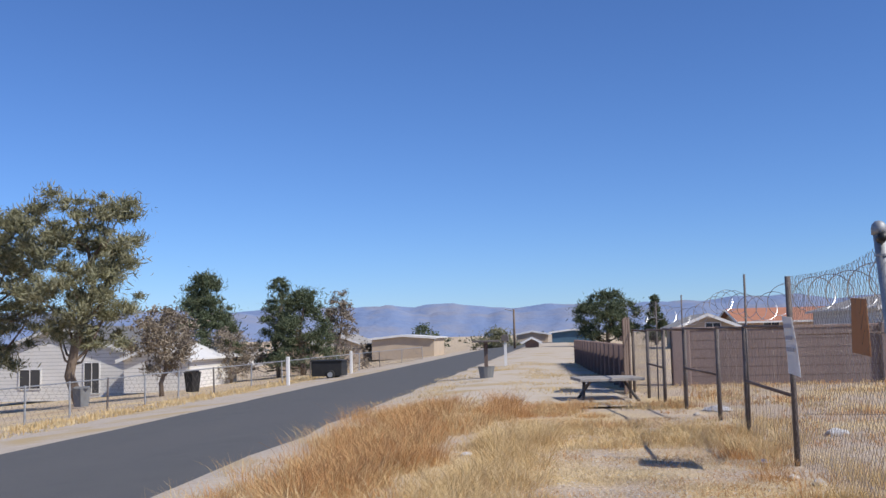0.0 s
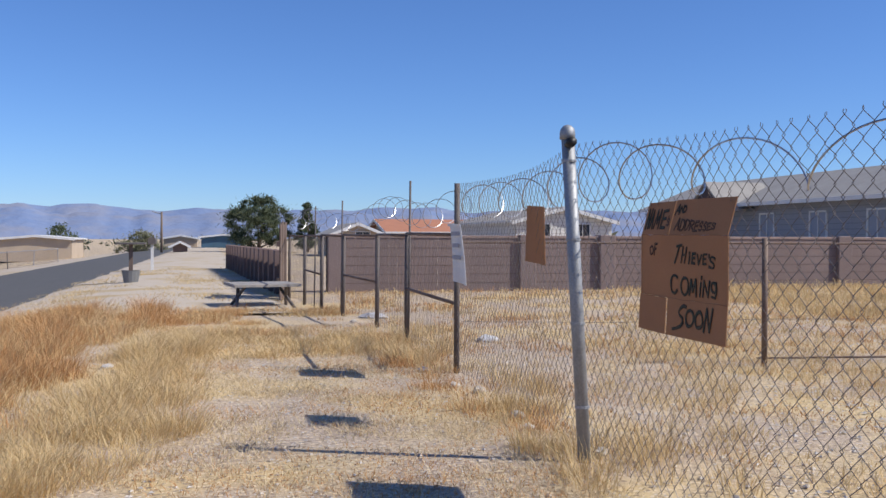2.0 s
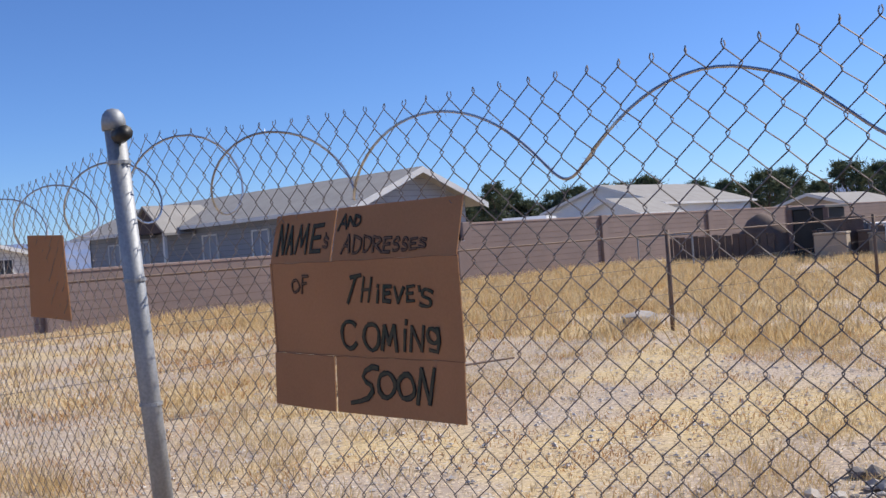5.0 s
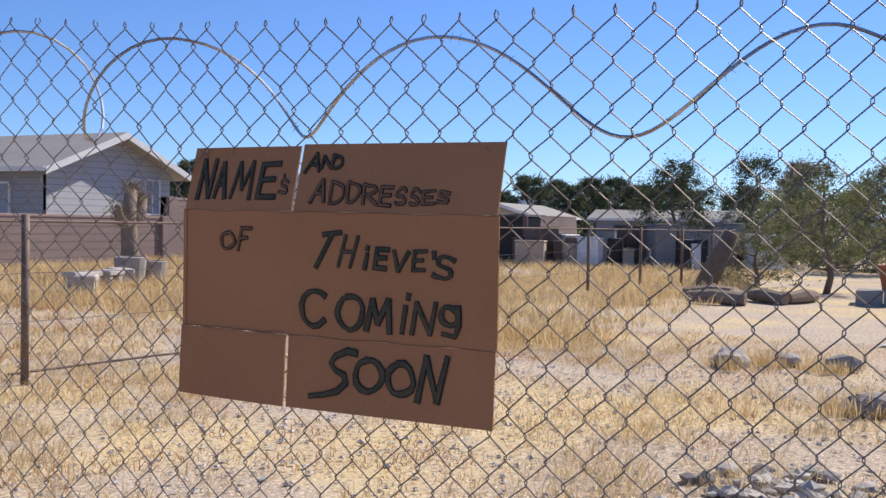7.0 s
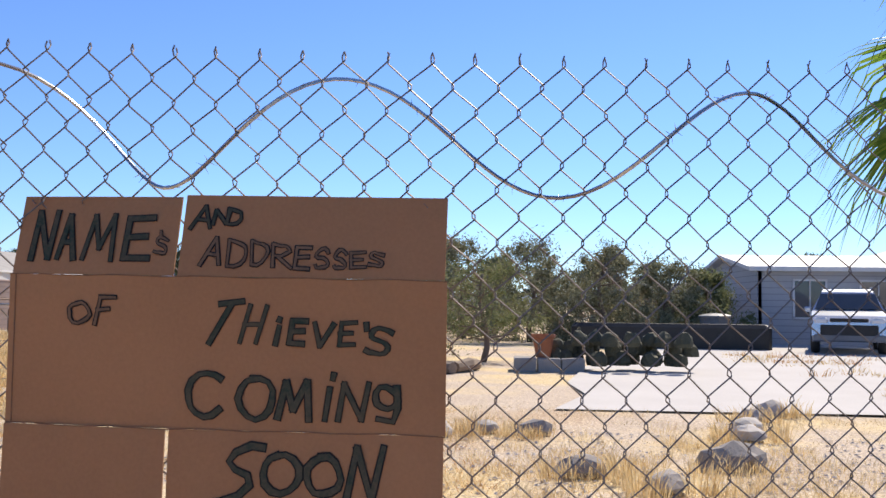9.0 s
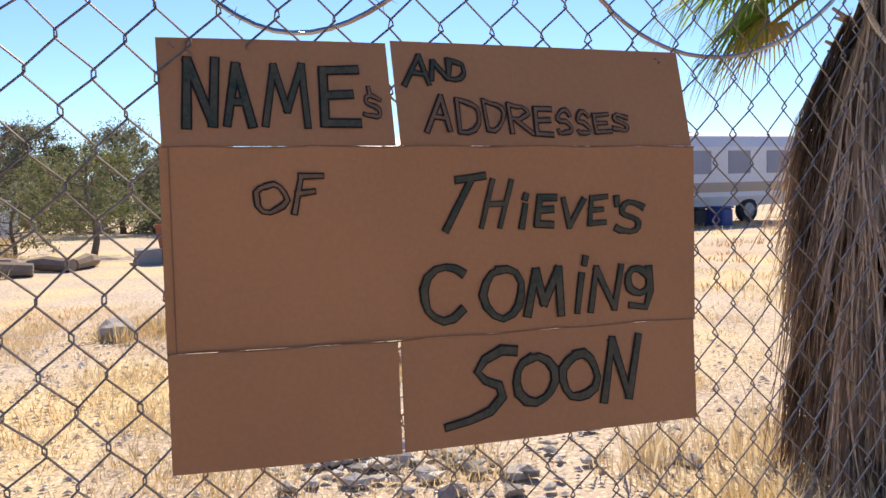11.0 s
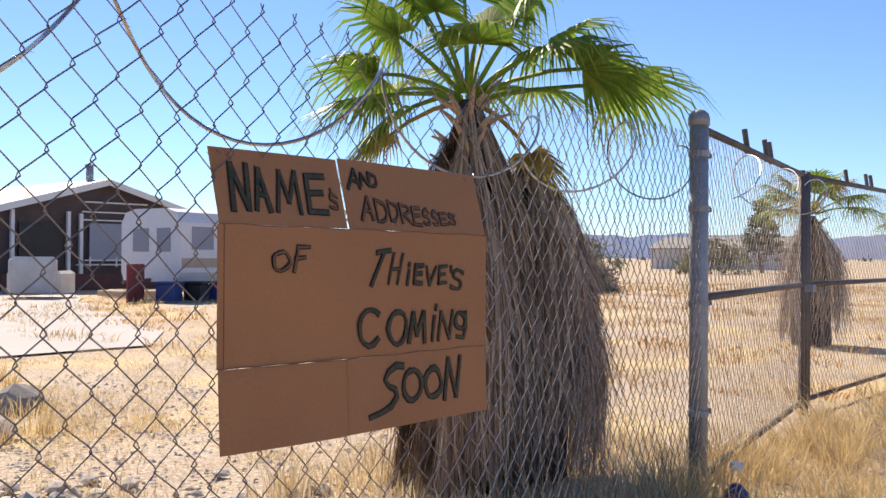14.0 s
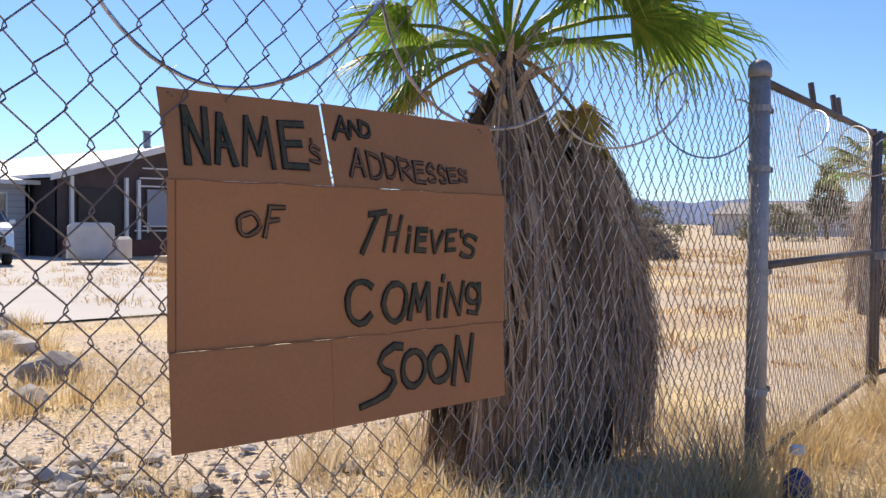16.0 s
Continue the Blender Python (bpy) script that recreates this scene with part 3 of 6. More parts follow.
def chain_mesh(place, length, height, wide, tall, r, sides=4, rows=0):
    """Interlocked zigzag wires on a surface place(s, v), hooked round each other at every knot."""
    sh = Shape()
    half, rows = wide / 2, rows or int(round(height / (tall / 2)))
    near = sides > 3
    for k in range(int(length / half)):
        pts = []
        for j in range(rows + 1):
            odd = (j + k) % 2
            p = place(min((k + odd) * half, length), j / rows)
            out = 0.0035 if odd else -0.0035
            c = (p[0] + out + 0.003 * math.sin(k * 1.7 + j * 0.3), p[1] + 0.002 * math.sin(j * 2.1 + k), p[2] + 0.002 * math.sin(k * 2.7 + j))
            if near:
                # each bend runs upright for a little way past the crossing
                q = 0.0022 if odd else -0.0022
                pts += [(c[0], c[1] + q, c[2] - 0.0042), (c[0] - 2 * out, c[1] + q, c[2] + 0.0042)]
            else:
                pts.append(c)
        # twisted tips stand above the last knots
        lean = 0.10 if (rows + k) % 2 else -0.10
        if near:
            pts += [(pts[-1][0] + 0.001, pts[-1][1] - lean * 0.03, pts[-1][2] + 0.010)]
        else:
            pts.append((pts[-1][0] + 0.002, pts[-1][1] + lean * 0.05, pts[-1][2] + 0.012))
        sh.tube(pts, r, sides, False)
    return sh


def capped_post(r, h, mat, parent, at, lean=(0.0, 0.0), dome=True, label=""):
    sh = Shape().tube([(0, 0, -0.05), (lean[0] * 0.5, lean[1] * 0.5, h * 0.5), (lean[0], lean[1], h)], r, 14)
    ob = part("post", sh, mat, parent, label, True, Matrix.Translation(at))
    if dome:
        part("cap", Shape().lathe((lean[0], lean[1], h - 0.01), [(r * 1.16, -0.035), (r * 1.16, 0.0), (r * 1.0, 0.022), (r * 0.6, 0.038), (0.003, 0.043)], 14), "galv", ob, "dull metal dome cap", True)
    return ob


fence = thing("chain_link_fence", "sagging galvanised chain-link fence topped with razor wire", "fence", (2.1, 4.5, 0))
inv = Matrix.Translation((-2.1, -4.5, 0))


def in_fence(ob):
    ob.matrix_basis = inv @ ob.matrix_basis
    return ob


part("mesh", chain_mesh(on_fence, FENCE_CELLS, 1.6, 2.0, 0.096, 0.0016, 4, 33), "wire", fence, "thin diamond wire mesh", False, inv)
p1 = capped_post(0.036, 1.78, "galv", fence, (1.665, 8.50, 0), (-0.11, 0.0), label="leaning round steel post")
in_fence(p1)
in_fence(capped_post(0.026, 1.70, "dark_steel", fence, (1.862, 12.05, 0), (0.0, 0.0), False, "dark weathered post"))
# tension bands and ties on the first post
for z in (0.3, 0.75, 1.2, 1.62):
    in_fence(part("tie", Shape().lathe((1.665 - 0.11 * z / 1.78, 8.50, z), [(0.041, -0.006), (0.041, 0.006)], 12), "galv", fence))
part("band", Shape().tube([(1.55, 8.46, 1.71), (1.545, 8.40, 1.715)], [0.030, 0.026], 10), "black", fence, "small black rail cup", True, inv)


def coil(y0, y1, centre, radius, period, phase, r=0.0032, barbs=True):
    """A stretched razor coil along the fence, with blade pairs."""
    pts, n = [], int((y1 - y0) / (period or 0.7) * 28)
    for i in range(n + 1):
        y = y0 + (y1 - y0) * i / n
        a = 2 * math.pi * (y - phase) / period if period else math.pi * float(np.interp(y, LOOP_Y, range(len(LOOP_Y))))
        cx, cz, rad = centre(y)
        pts.append(Vector((cx - rad * math.sin(a), y + 0.02 * math.sin(3 * y), cz + rad * math.cos(a))))
    sh = Shape().tube(pts, r, 5)
    if barbs:
        for i in range(3, n, 4):
            d = (pts[i] - pts[i - 1]).normalized()
            o = d.orthogonal().normalized()
            o.rotate(Matrix.Rotation(i * 1.3, 3, d))
            q = d.cross(o)
            for sg in (-1, 1):
                c = pts[i] + d * 0.007 * sg
                sh.add([c + o * 0.017 + d * 0.006 * sg, c - o * 0.017 + d * 0.006 * sg, c - o * 0.004, c + o * 0.004, c + q * 0.0015, c - q * 0.0015], [(0, 4, 3), (1, 2, 4), (0, 3, 5), (1, 5, 2)])
    return sh


# crests and hollows of the loops in turn, from the gate post on
LOOP_Y = [4.55, 4.95, 5.40, 5.98, 6.34, 6.725, 7.13, 7.53, 7.91, 8.24, 8.485, 8.80, 9.10, 9.42, 9.75, 10.05, 10.4, 10.7, 11.0, 11.3, 11.6, 12.0]


def coil_axis(y):
    x = float(np.interp(y, FENCE[:, 1], FENCE[:, 0]))
    z = float(np.interp(y, [4.5, 5.4, 6.3, 7.1, 7.9, 8.4, 9.0, 10.0, 12.0], [1.56, 1.57, 1.49, 1.505, 1.53, 1.57, 1.56, 1.50, 1.53]))
    r = float(np.interp(y, [4.5, 5.4, 6.3, 7.1, 7.9, 8.4, 9.0, 12.0], [0.14, 0.14, 0.115, 0.108, 0.125, 0.16, 0.14, 0.14]))
    return x + 0.13, z, r


part("razor_wire", coil(4.55, 12.0, coil_axis, 0.12, 0.0, 0.0, 0.0042), "razor", fence, "looped barbed razor wire", False, inv)

# lower stretch further along, with rails, thin poles and the coil on top
low_fence = thing("rail_fence", "low weathered pipe-rail fence with tall thin razor-wire poles", "fence", (1.9, 14.0, 0))
inv2 = Matrix.Translation((-1.9, -14.0, 0))
LOW = [(1.862, 12.05), (1.88, 14.4), (1.92, 16.6), (1.73, 18.6), (1.50, 19.5), (1.40, 21.3), (1.28, 23.2)]
for i, (x, y) in enumerate(LOW[1:]):
    part("post", Shape().tube([(x, y, -0.05), (x + 0.01, y + 0.03 * math.sin(i * 2), 1.26)], 0.030, 8), "dark_steel", low_fence, "", True, inv2)
for i in range(len(LOW) - 1):
    (xa, ya), (xb, yb) = LOW[i], LOW[i + 1]
    for z in ((1.24, 0.62) if i % 2 == 0 else (1.24,)):
        part("rail", Shape().tube([(xa, ya, z), (xb, yb, z + 0.02)], 0.018, 7), "rust", low_fence, "", True, inv2)
for x, y, h in [(1.87, 14.25, 1.85), (1.74, 18.9, 1.80), (1.46, 20.2, 1.75)]:
    part("pole", Shape().tube([(x, y, -0.05), (x + 0.02, y, h)], 0.012, 6), "dark_steel", low_fence, "", True, inv2)
LOW_S = np.concatenate([[0], np.cumsum([math.dist(LOW[i], LOW[i + 1]) for i in range(len(LOW) - 1)])])
part("mesh", chain_mesh(lambda s, v: Vector((float(np.interp(s, LOW_S, [p[0] for p in LOW])), float(np.interp(s, LOW_S, [p[1] for p in LOW])), 0.04 + 1.2 * v)), float(LOW_S[-1]), 1.2, 0.10, 0.11, 0.0016, 3), "wire", low_fence, "thin diamond wire mesh", False, inv2)
part("razor_wire", coil(12.0, 22.3, lambda y: (float(np.interp(y, [p[1] for p in LOW], [p[0] for p in LOW])), 1.52 + 0.08 * math.sin(y * 1.3), 0.13), 0.13, 0.55, 12.2), "razor", low_fence, "looped barbed razor wire", False, inv2)

# ---- gate ----
gate_post = thing("gate_post", "round galvanised gate post with a domed cap", "post", (2.145, 4.53, 0))
capped_post(0.044, 1.84, "galv", gate_post, (0, 0, 0), (0.0, 0.0))
for z in (0.43, 0.95, 1.40, 1.66):
    part("hinge_band", Shape().lathe((0, 0, z), [(0.05, -0.014), (0.05, 0.014)], 14), "galv", gate_post)
    part("hinge_pin", Shape().box((0.0, -0.075, z), (0.03, 0.09, 0.024), 0, 0.004), "dark_steel", gate_post)


def gate_leaf(label, a, b, h, tall_end=False):
    g = thing("gate_leaf", label, "gate", (a[0], a[1], 0.06), math.degrees(math.atan2(b[1] - a[1], b[0] - a[0])), "chain-link gate leaves")
    w = math.dist(a, b)
    for x in (0.0, w):
        part("upright", Shape().tube([(x, 0, 0), (x, 0, h)], 0.024, 10), "dark_steel", g, "", True)
    for z in (0.05, h * 0.52, h - 0.03):
        part("rail", Shape().tube([(0.02, 0, z), (w - 0.02, 0, z)], 0.020, 8), "dark_steel", g, "", True)
    part("mesh", chain_mesh(lambda s, v: Vector((s, 0.0, 0.05 + v * (h - 0.08))), w, h - 0.08, 0.078, 0.095, 0.0016), "wire", g, "thin diamond wire mesh")
    for x in (0.35 * w, 0.55 * w, 0.6 * w):
        part("wire_arm", Shape().tube([(x, 0, h - 0.05), (x, 0.02, h + 0.09)], 0.016, 6), "dark_steel", g)
    return g


gate_leaf("dark pipe-frame chain-link gate leaf standing shut", (2.17, 4.42), (2.64, 1.62), 1.76)
gate_leaf("dark pipe-frame chain-link gate leaf beside the other", (2.66, 1.44), (2.62, -1.3), 1.76)
latch_post = thing("latch_post", "dark steel post between the gate leaves", "post", (2.65, 1.53, 0))
part("pipe", Shape().tube([(0, 0, -0.05), (0, 0, 1.80)], 0.028, 10), "dark_steel", latch_post, "", True)
part("latch", Shape().box((-0.04, 0, 0.95), (0.08, 0.05, 0.06), 0, 0.01), "galv", latch_post)
end_post = thing("gate_post", "round galvanised gate post beside the far leaf", "post", (2.61, -1.42, 0))
capped_post(0.040, 1.78, "galv", end_post, (0, 0, 0), (0.0, 0.0))
gate_coil = coil(2.0, 4.3, lambda y: (2.1 + 0.13 * (4.4 - y), 1.58, 0.13), 0.13, 0.9, 3.0)
solid("razor_coil", gate_coil, "razor", "loop of razor wire hooked on the gate", "razor wire")

# ---- cardboard sign ----
sign = thing("cardboard_sign", "brown cardboard sign with hand-drawn marker lettering tied on the fence", "sign", (1.638, 7.757, 0.795))
E_U = Vector((1.616 - 1.638, 6.965 - 7.757, 0.0)).normalized()
E_N = Vector((0, 0, 1)).cross(E_U).normalized() * -1.0
if E_N.x > 0:
    E_N = -E_N
E_V = Vector((0, 0, 1))
W, H1, H2, SLIT = 0.806, 0.158, 0.428, 0.315


def on_sign(u, v, lift=0.0):
    """From the sign's lower left corner: u to the right, v up, lift towards the road."""
    bow = 0.012 * math.sin(math.pi * min(max(u / W, 0), 1)) + 0.005 * math.sin(7 * u)
    zz = v
    n = 0.0
    if v > H2:
        n = -(v - H2) * 0.26
        zz = H2 + (v - H2) * 0.965
    elif v < H1:
        n = (H1 - v) * 0.05 + (0.004 if u < SLIT else 0.0)
    drop = -0.006 * (u / W)
    return E_U * u + E_V * (zz + drop) + E_N * (bow + n + lift)


def panel(u0, u1, v0, v1, nu=10, nv=4, thick=0.004):
    sh = Shape()
    for lift in (0.0, -thick):
        for j in range(nv + 1):
            for i in range(nu + 1):
                sh.v.append(tuple(on_sign(u0 + (u1 - u0) * i / nu, v0 + (v1 - v0) * j / nv, lift)))
    n = nu + 1
    m = n * (nv + 1)
    for j in range(nv):
        for i in range(nu):
            a = j * n + i
            sh.f.append((a, a + 1, a + n + 1, a + n))
            sh.f.append((m + a, m + a + n, m + a + n + 1, m + a + 1))
    rim = [i for i in range(n)] + [j * n + nu for j in range(1, nv + 1)] + [nv * n + i for i in range(nu - 1, -1, -1)] + [j * n for j in range(nv - 1, 0, -1)]
    for k in range(len(rim)):
        a, b = rim[k], rim[(k + 1) % len(rim)]
        sh.f.append((a, a + m, b + m, b))
    return sh


part("panel", panel(0.0, W, H1, H2), "card", sign, "large middle cardboard panel")
part("flap", panel(0.004, SLIT + 0.000, H2 + 0.001, 0.580, 6), "card", sign, "folded upper flap")
part("flap", panel(SLIT + 0.008, W - 0.004, H2 + 0.001, 0.584, 8), "card", sign, "folded upper flap")
part("flap", panel(0.000, SLIT - 0.006, 0.0, H1 - 0.001, 6), "card", sign, "folded lower flap")
part("flap", panel(SLIT, W - 0.003, 0.0, H1 - 0.001, 8), "card", sign, "folded lower flap")
crease = Shape()
for v in (H1, H2):
    crease.tube([on_sign(W * i / 16, v + 0.0015 * math.sin(i * 1.9), 0.0005) for i in range(17)], 0.0013, 4)
crease.tube([on_sign(0.012, H1 + (H2 - H1) * i / 8, 0.0005) for i in range(9)], 0.0012, 4)
part("crease", crease, "card_edge", sign, "dark crushed fold lines")


arc = lambda cx, cy, rx, ry, a0, a1, n=9: [(cx + rx * math.cos(radians(a0 + (a1 - a0) * k / n)), cy + ry * math.sin(radians(a0 + (a1 - a0) * k / n))) for k in range(n + 1)]
ESS = arc(0.55, 0.75, 0.42, 0.24, 20, 230, 7) + arc(0.48, 0.27, 0.45, 0.25, 70, -160, 8)
STROKES = {
    "N": [[(0.03, 0), (0.05, 1)], [(0.05, 0.98), (0.9, 0.04)], [(0.92, 0.02), (1, 1)]],
    "A": [[(0, 0), (0.5, 1)], [(0.5, 1), (1, 0)], [(0.2, 0.38), (0.8, 0.36)]],
    "M": [[(0, 0), (0.15, 1)], [(0.15, 1), (0.48, 0.25)], [(0.48, 0.25), (0.82, 1)], [(0.82, 1), (1, 0)]],
    "E": [[(0.05, 0), (0.05, 1)], [(0.05, 0.97), (1, 1)], [(0.05, 0.52), (0.85, 0.55)], [(0.05, 0.03), (1, 0.03)]],
    "s": [ESS], "S": [ESS],
    "'": [[(0.5, 1), (0.3, 0)]],
    "D": [[(0.05, 0), (0.05, 1)], arc(0.05, 0.5, 0.92, 0.49, 90, -90)],
    "R": [[(0.05, 0), (0.05, 1)], arc(0.05, 0.74, 0.85, 0.25, 90, -90, 7), [(0.3, 0.48), (1, 0)]],
    "O": [arc(0.5, 0.5, 0.47, 0.47, 100, 465, 13)],
    "F": [[(0.05, 0), (0.1, 1)], [(0.05, 0.97), (1, 1)], [(0.05, 0.5), (0.8, 0.55)]],
    "T": [[(0, 0.95), (1, 1)], [(0.52, 0.97), (0.48, 0)]],
    "H": [[(0.03, 0), (0.05, 1)], [(0.95, 0), (1, 1)], [(0.05, 0.48), (0.95, 0.5)]],
    "i": [[(0.5, 0), (0.5, 0.68)], [(0.5, 0.90), (0.52, 1.0)]],
    "V": [[(0, 1), (0.5, 0)], [(0.5, 0), (1, 1)]],
    "C": [arc(0.55, 0.5, 0.5, 0.48, 45, 318, 11)],
    "Z": [[(1.0, 0.96), (0.78, 1.0), (0.52, 0.90), (0.44, 0.74), (0.58, 0.62), (0.80, 0.52), (0.84, 0.36), (0.66, 0.20), (0.36, 0.09), (0.03, 0.03)]],
    "g": [arc(0.5, 0.68, 0.42, 0.30, 20, 380, 11), [(0.92, 0.98), (0.95, 0.4), (0.75, 0.05), (0.2, 0.08)]],
}


def word(text, places, fill, half, name="letter"):
    """Each letter in its own cell (u0, u1, v0, v1, slant): black marker strokes with a scribbled fill along them."""
    for ch, (u0, u1, v0, v1, slant) in zip(text, places):
        outline, inside = Shape(), Shape()
        layer = 0
        for stroke in STROKES[ch]:
            pts = []
            for a, c in stroke:
                u = u0 + (u1 - u0 - abs(slant) * (v1 - v0)) * a + slant * (v1 - v0) * c + 0.0016 * math.sin(9 * c + 31 * u0)
                pts.append((u, v0 + (v1 - v0) * c + 0.0016 * math.sin(8 * a + 17 * u0)))
            for shape, h, lift in ((outline, half, 0.0018), (inside, half * (0.64 if half > 0.005 else 0.5), 0.0034)):
                k0, ids = len(shape.v), []
                for n, (u, v) in enumerate(pts):
                    pa, pb = pts[max(n - 1, 0)], pts[min(n + 1, len(pts) - 1)]
                    tx, ty = pb[0] - pa[0], pb[1] - pa[1]
                    ln = math.hypot(tx, ty) or 1.0
                    tx, ty = tx / ln, ty / ln
                    e = h * 0.7 * (-1 if n == 0 else 1 if n == len(pts) - 1 else 0)
                    w = h * (1 + 0.18 * math.sin(5.1 * n + 40 * u0))
                    shape.v += [tuple(on_sign(u + tx * e - ty * w, v + ty * e + tx * w, lift + 0.0003 * layer)), tuple(on_sign(u + tx * e + ty * w, v + ty * e - tx * w, lift + 0.0003 * layer))]
                shape.f += [(k0 + 2 * n, k0 + 2 * n + 1, k0 + 2 * n + 3, k0 + 2 * n + 2) for n in range(len(pts) - 1)]
            layer += 1
        ob = part(name, outline, "ink", sign, "black hand-drawn letter")
        part("fill", inside, fill, ob, "scribbled marker fill")


word("NAME", [(0.034, 0.079, 0.455, 0.548, 0.08), (0.088, 0.122, 0.458, 0.543, 0.02), (0.14, 0.201, 0.458, 0.542, 0.06), (0.215, 0.268, 0.46, 0.54, 0.05)], "ink_green", 0.0062)
word("'s", [(0.282, 0.287, 0.499, 0.512, 0), (0.274, 0.3, 0.47, 0.501, 0)], "ink_grey", 0.0038)
word("AND", [(0.338, 0.379, 0.519, 0.563, 0.1), (0.378, 0.407, 0.527, 0.554, 0.05), (0.403, 0.431, 0.527, 0.557, 0)], "ink_green", 0.0042)
word("ADDRESSES", [(0.364, 0.404, 0.45, 0.503, 0.1), (0.41, 0.447, 0.447, 0.497, 0), (0.453, 0.485, 0.451, 0.496, 0), (0.492, 0.527, 0.448, 0.491, 0), (0.534, 0.561, 0.446, 0.487, 0), (0.569, 0.594, 0.447, 0.484, 0), (0.602, 0.625, 0.447, 0.482, 0), (0.633, 0.659, 0.451, 0.479, 0), (0.665, 0.693, 0.453, 0.478, 0)], "ink_grey", 0.0042)
word("OF", [(0.119, 0.162, 0.34, 0.379, 0), (0.171, 0.208, 0.34, 0.39, 0.12)], "ink_grey", 0.0048)
word("THiEVE's", [(0.367, 0.444, 0.311, 0.384, 0.5), (0.438, 0.489, 0.312, 0.377, 0.3), (0.495, 0.521, 0.311, 0.357, 0.2), (0.528, 0.56, 0.313, 0.354, 0.12), (0.568, 0.606, 0.308, 0.35, 0.1), (0.616, 0.647, 0.313, 0.353, 0.1), (0.663, 0.669, 0.338, 0.35, 0.1), (0.66, 0.715, 0.297, 0.343, 0.2)], "ink_green", 0.0052)
word("COMiNg", [(0.343, 0.417, 0.18, 0.26, 0.06), (0.438, 0.505, 0.177, 0.254, 0.02), (0.511, 0.573, 0.181, 0.246, 0.1), (0.585, 0.618, 0.18, 0.259, 0.15), (0.616, 0.671, 0.183, 0.246, 0.15), (0.678, 0.726, 0.179, 0.242, 0)], "ink_green", 0.0066)
word("ZOON", [(0.376, 0.487, 0.026, 0.133, 0.1), (0.486, 0.555, 0.05, 0.121, 0), (0.563, 0.627, 0.05, 0.119, 0), (0.633, 0.7, 0.045, 0.136, 0.2)], "ink_green", 0.0076)
for u in (0.02, 0.76):
    part("wire_tie", Shape().tube([on_sign(u, 0.57, -0.03), on_sign(u, 0.572, 0.004), on_sign(u + 0.006, 0.566, 0.004), on_sign(u + 0.006, 0.565, -0.03)], 0.0012, 5), "wire", sign)


def hung_card(name, label, y, u, v0, v1, mat, marks, tilt=0.0):
    """A small notice on the mesh: a slightly bowed sheet with bars of writing."""
    x = float(np.interp(y, FENCE[:, 1], FENCE[:, 0])) - 0.05
    s = thing(name, label, "sign", (x, y, v0))
    sh = Shape()
    for lift in (0.0, 0.005):
        for j in range(7):
            for i in range(5):
                a, b = i / 4, j / 6
                sh.v.append((lift - 0.03 * b * b * tilt + 0.012 * math.sin(3 * a + b), u * (0.5 - a) + tilt * 0.05 * b, (v1 - v0) * b - 0.02 * a))
    for j in range(6):
        for i in range(4):
            k = j * 5 + i
            sh.f += [(k, k + 5, k + 6, k + 1), (35 + k, 35 + k + 1, 35 + k + 6, 35 + k + 5)]
    rim = [0, 1, 2, 3, 4, 9, 14, 19, 24, 29, 34, 33, 32, 31, 30, 25, 20, 15, 10, 5]
    for k in range(20):
        a, b = rim[k], rim[(k + 1) % 20]
        sh.f.append((a, b, b + 35, a + 35))
    part("sheet", sh, mat, s)
    for k in range(marks):
        b = 0.82 - k * 0.2
        part("writing_bar", Shape().box((-0.012 - 0.02 * tilt * b, tilt * 0.05 * b + 0.01 * math.sin(k * 3), (v1 - v0) * b), (0.003, u * (0.66 - 0.12 * (k % 2)), 0.035)), "paper_ink", s)
    return s


hung_card("cardboard_notice", "small brown cardboard notice hanging on the fence", 9.42, 0.38, 1.06, 1.42, "card", 0)
hung_card("paper_notice", "crumpled white paper notice tied near the post", 11.72, 0.44, 0.83, 1.34, "paper", 3, 1.0)


# ---- plants ----
def leaf_cloud(centres, count, size, seed, squash=1.0, thin=0.34, outward=0.0):
    """Many small crossing leaf blades scattered in clumps."""
    r = np.random.RandomState(seed)
    c = np.array([p[:3] for p in centres])
    rad = np.array([p[3] for p in centres])
    w = rad ** 2 / np.sum(rad ** 2)
    pick = r.choice(len(c), count, p=w)
    d = r.normal(size=(count, 3))
    d /= np.linalg.norm(d, axis=1)[:, None]
    rr = rad[pick] * np.abs(r.normal(size=count)) * 0.78
    pos = c[pick] + d * rr[:, None] * np.array([1, 1, squash])
    a = r.normal(size=(count, 3)) + outward * (d + np.array([0, 0, 0.6]))
    a /= np.linalg.norm(a, axis=1)[:, None]
    b = np.cross(a, r.normal(size=(count, 3)))
    b /= np.linalg.norm(b, axis=1)[:, None] + 1e-9
    s = size * (0.6 + 0.8 * r.rand(count))[:, None]
    v = np.stack([pos - a * s, pos + b * s * thin, pos + a * s, pos - b * s * thin], 1).reshape(-1, 3)
    sh = Shape()
    sh.v = [tuple(p) for p in v]
    sh.f = [(4 * i, 4 * i + 1, 4 * i + 2, 4 * i + 3) for i in range(count)]
    return sh


def clumps(n, h0, h1, width, seed, profile):
    r = random.Random(seed)
    out = []
    for i in range(n):
        u = r.random() ** 0.85
        z = h0 + (h1 - h0) * u
        w = width * profile(u)
        a = r.random() * 2 * math.pi
        q = w * (0.35 + 0.75 * r.random())
        out.append((q * math.cos(a), q * math.sin(a), z, width * (0.10 + 0.20 * r.random() ** 1.5) * (0.6 + 0.4 * profile(u))))
    return out


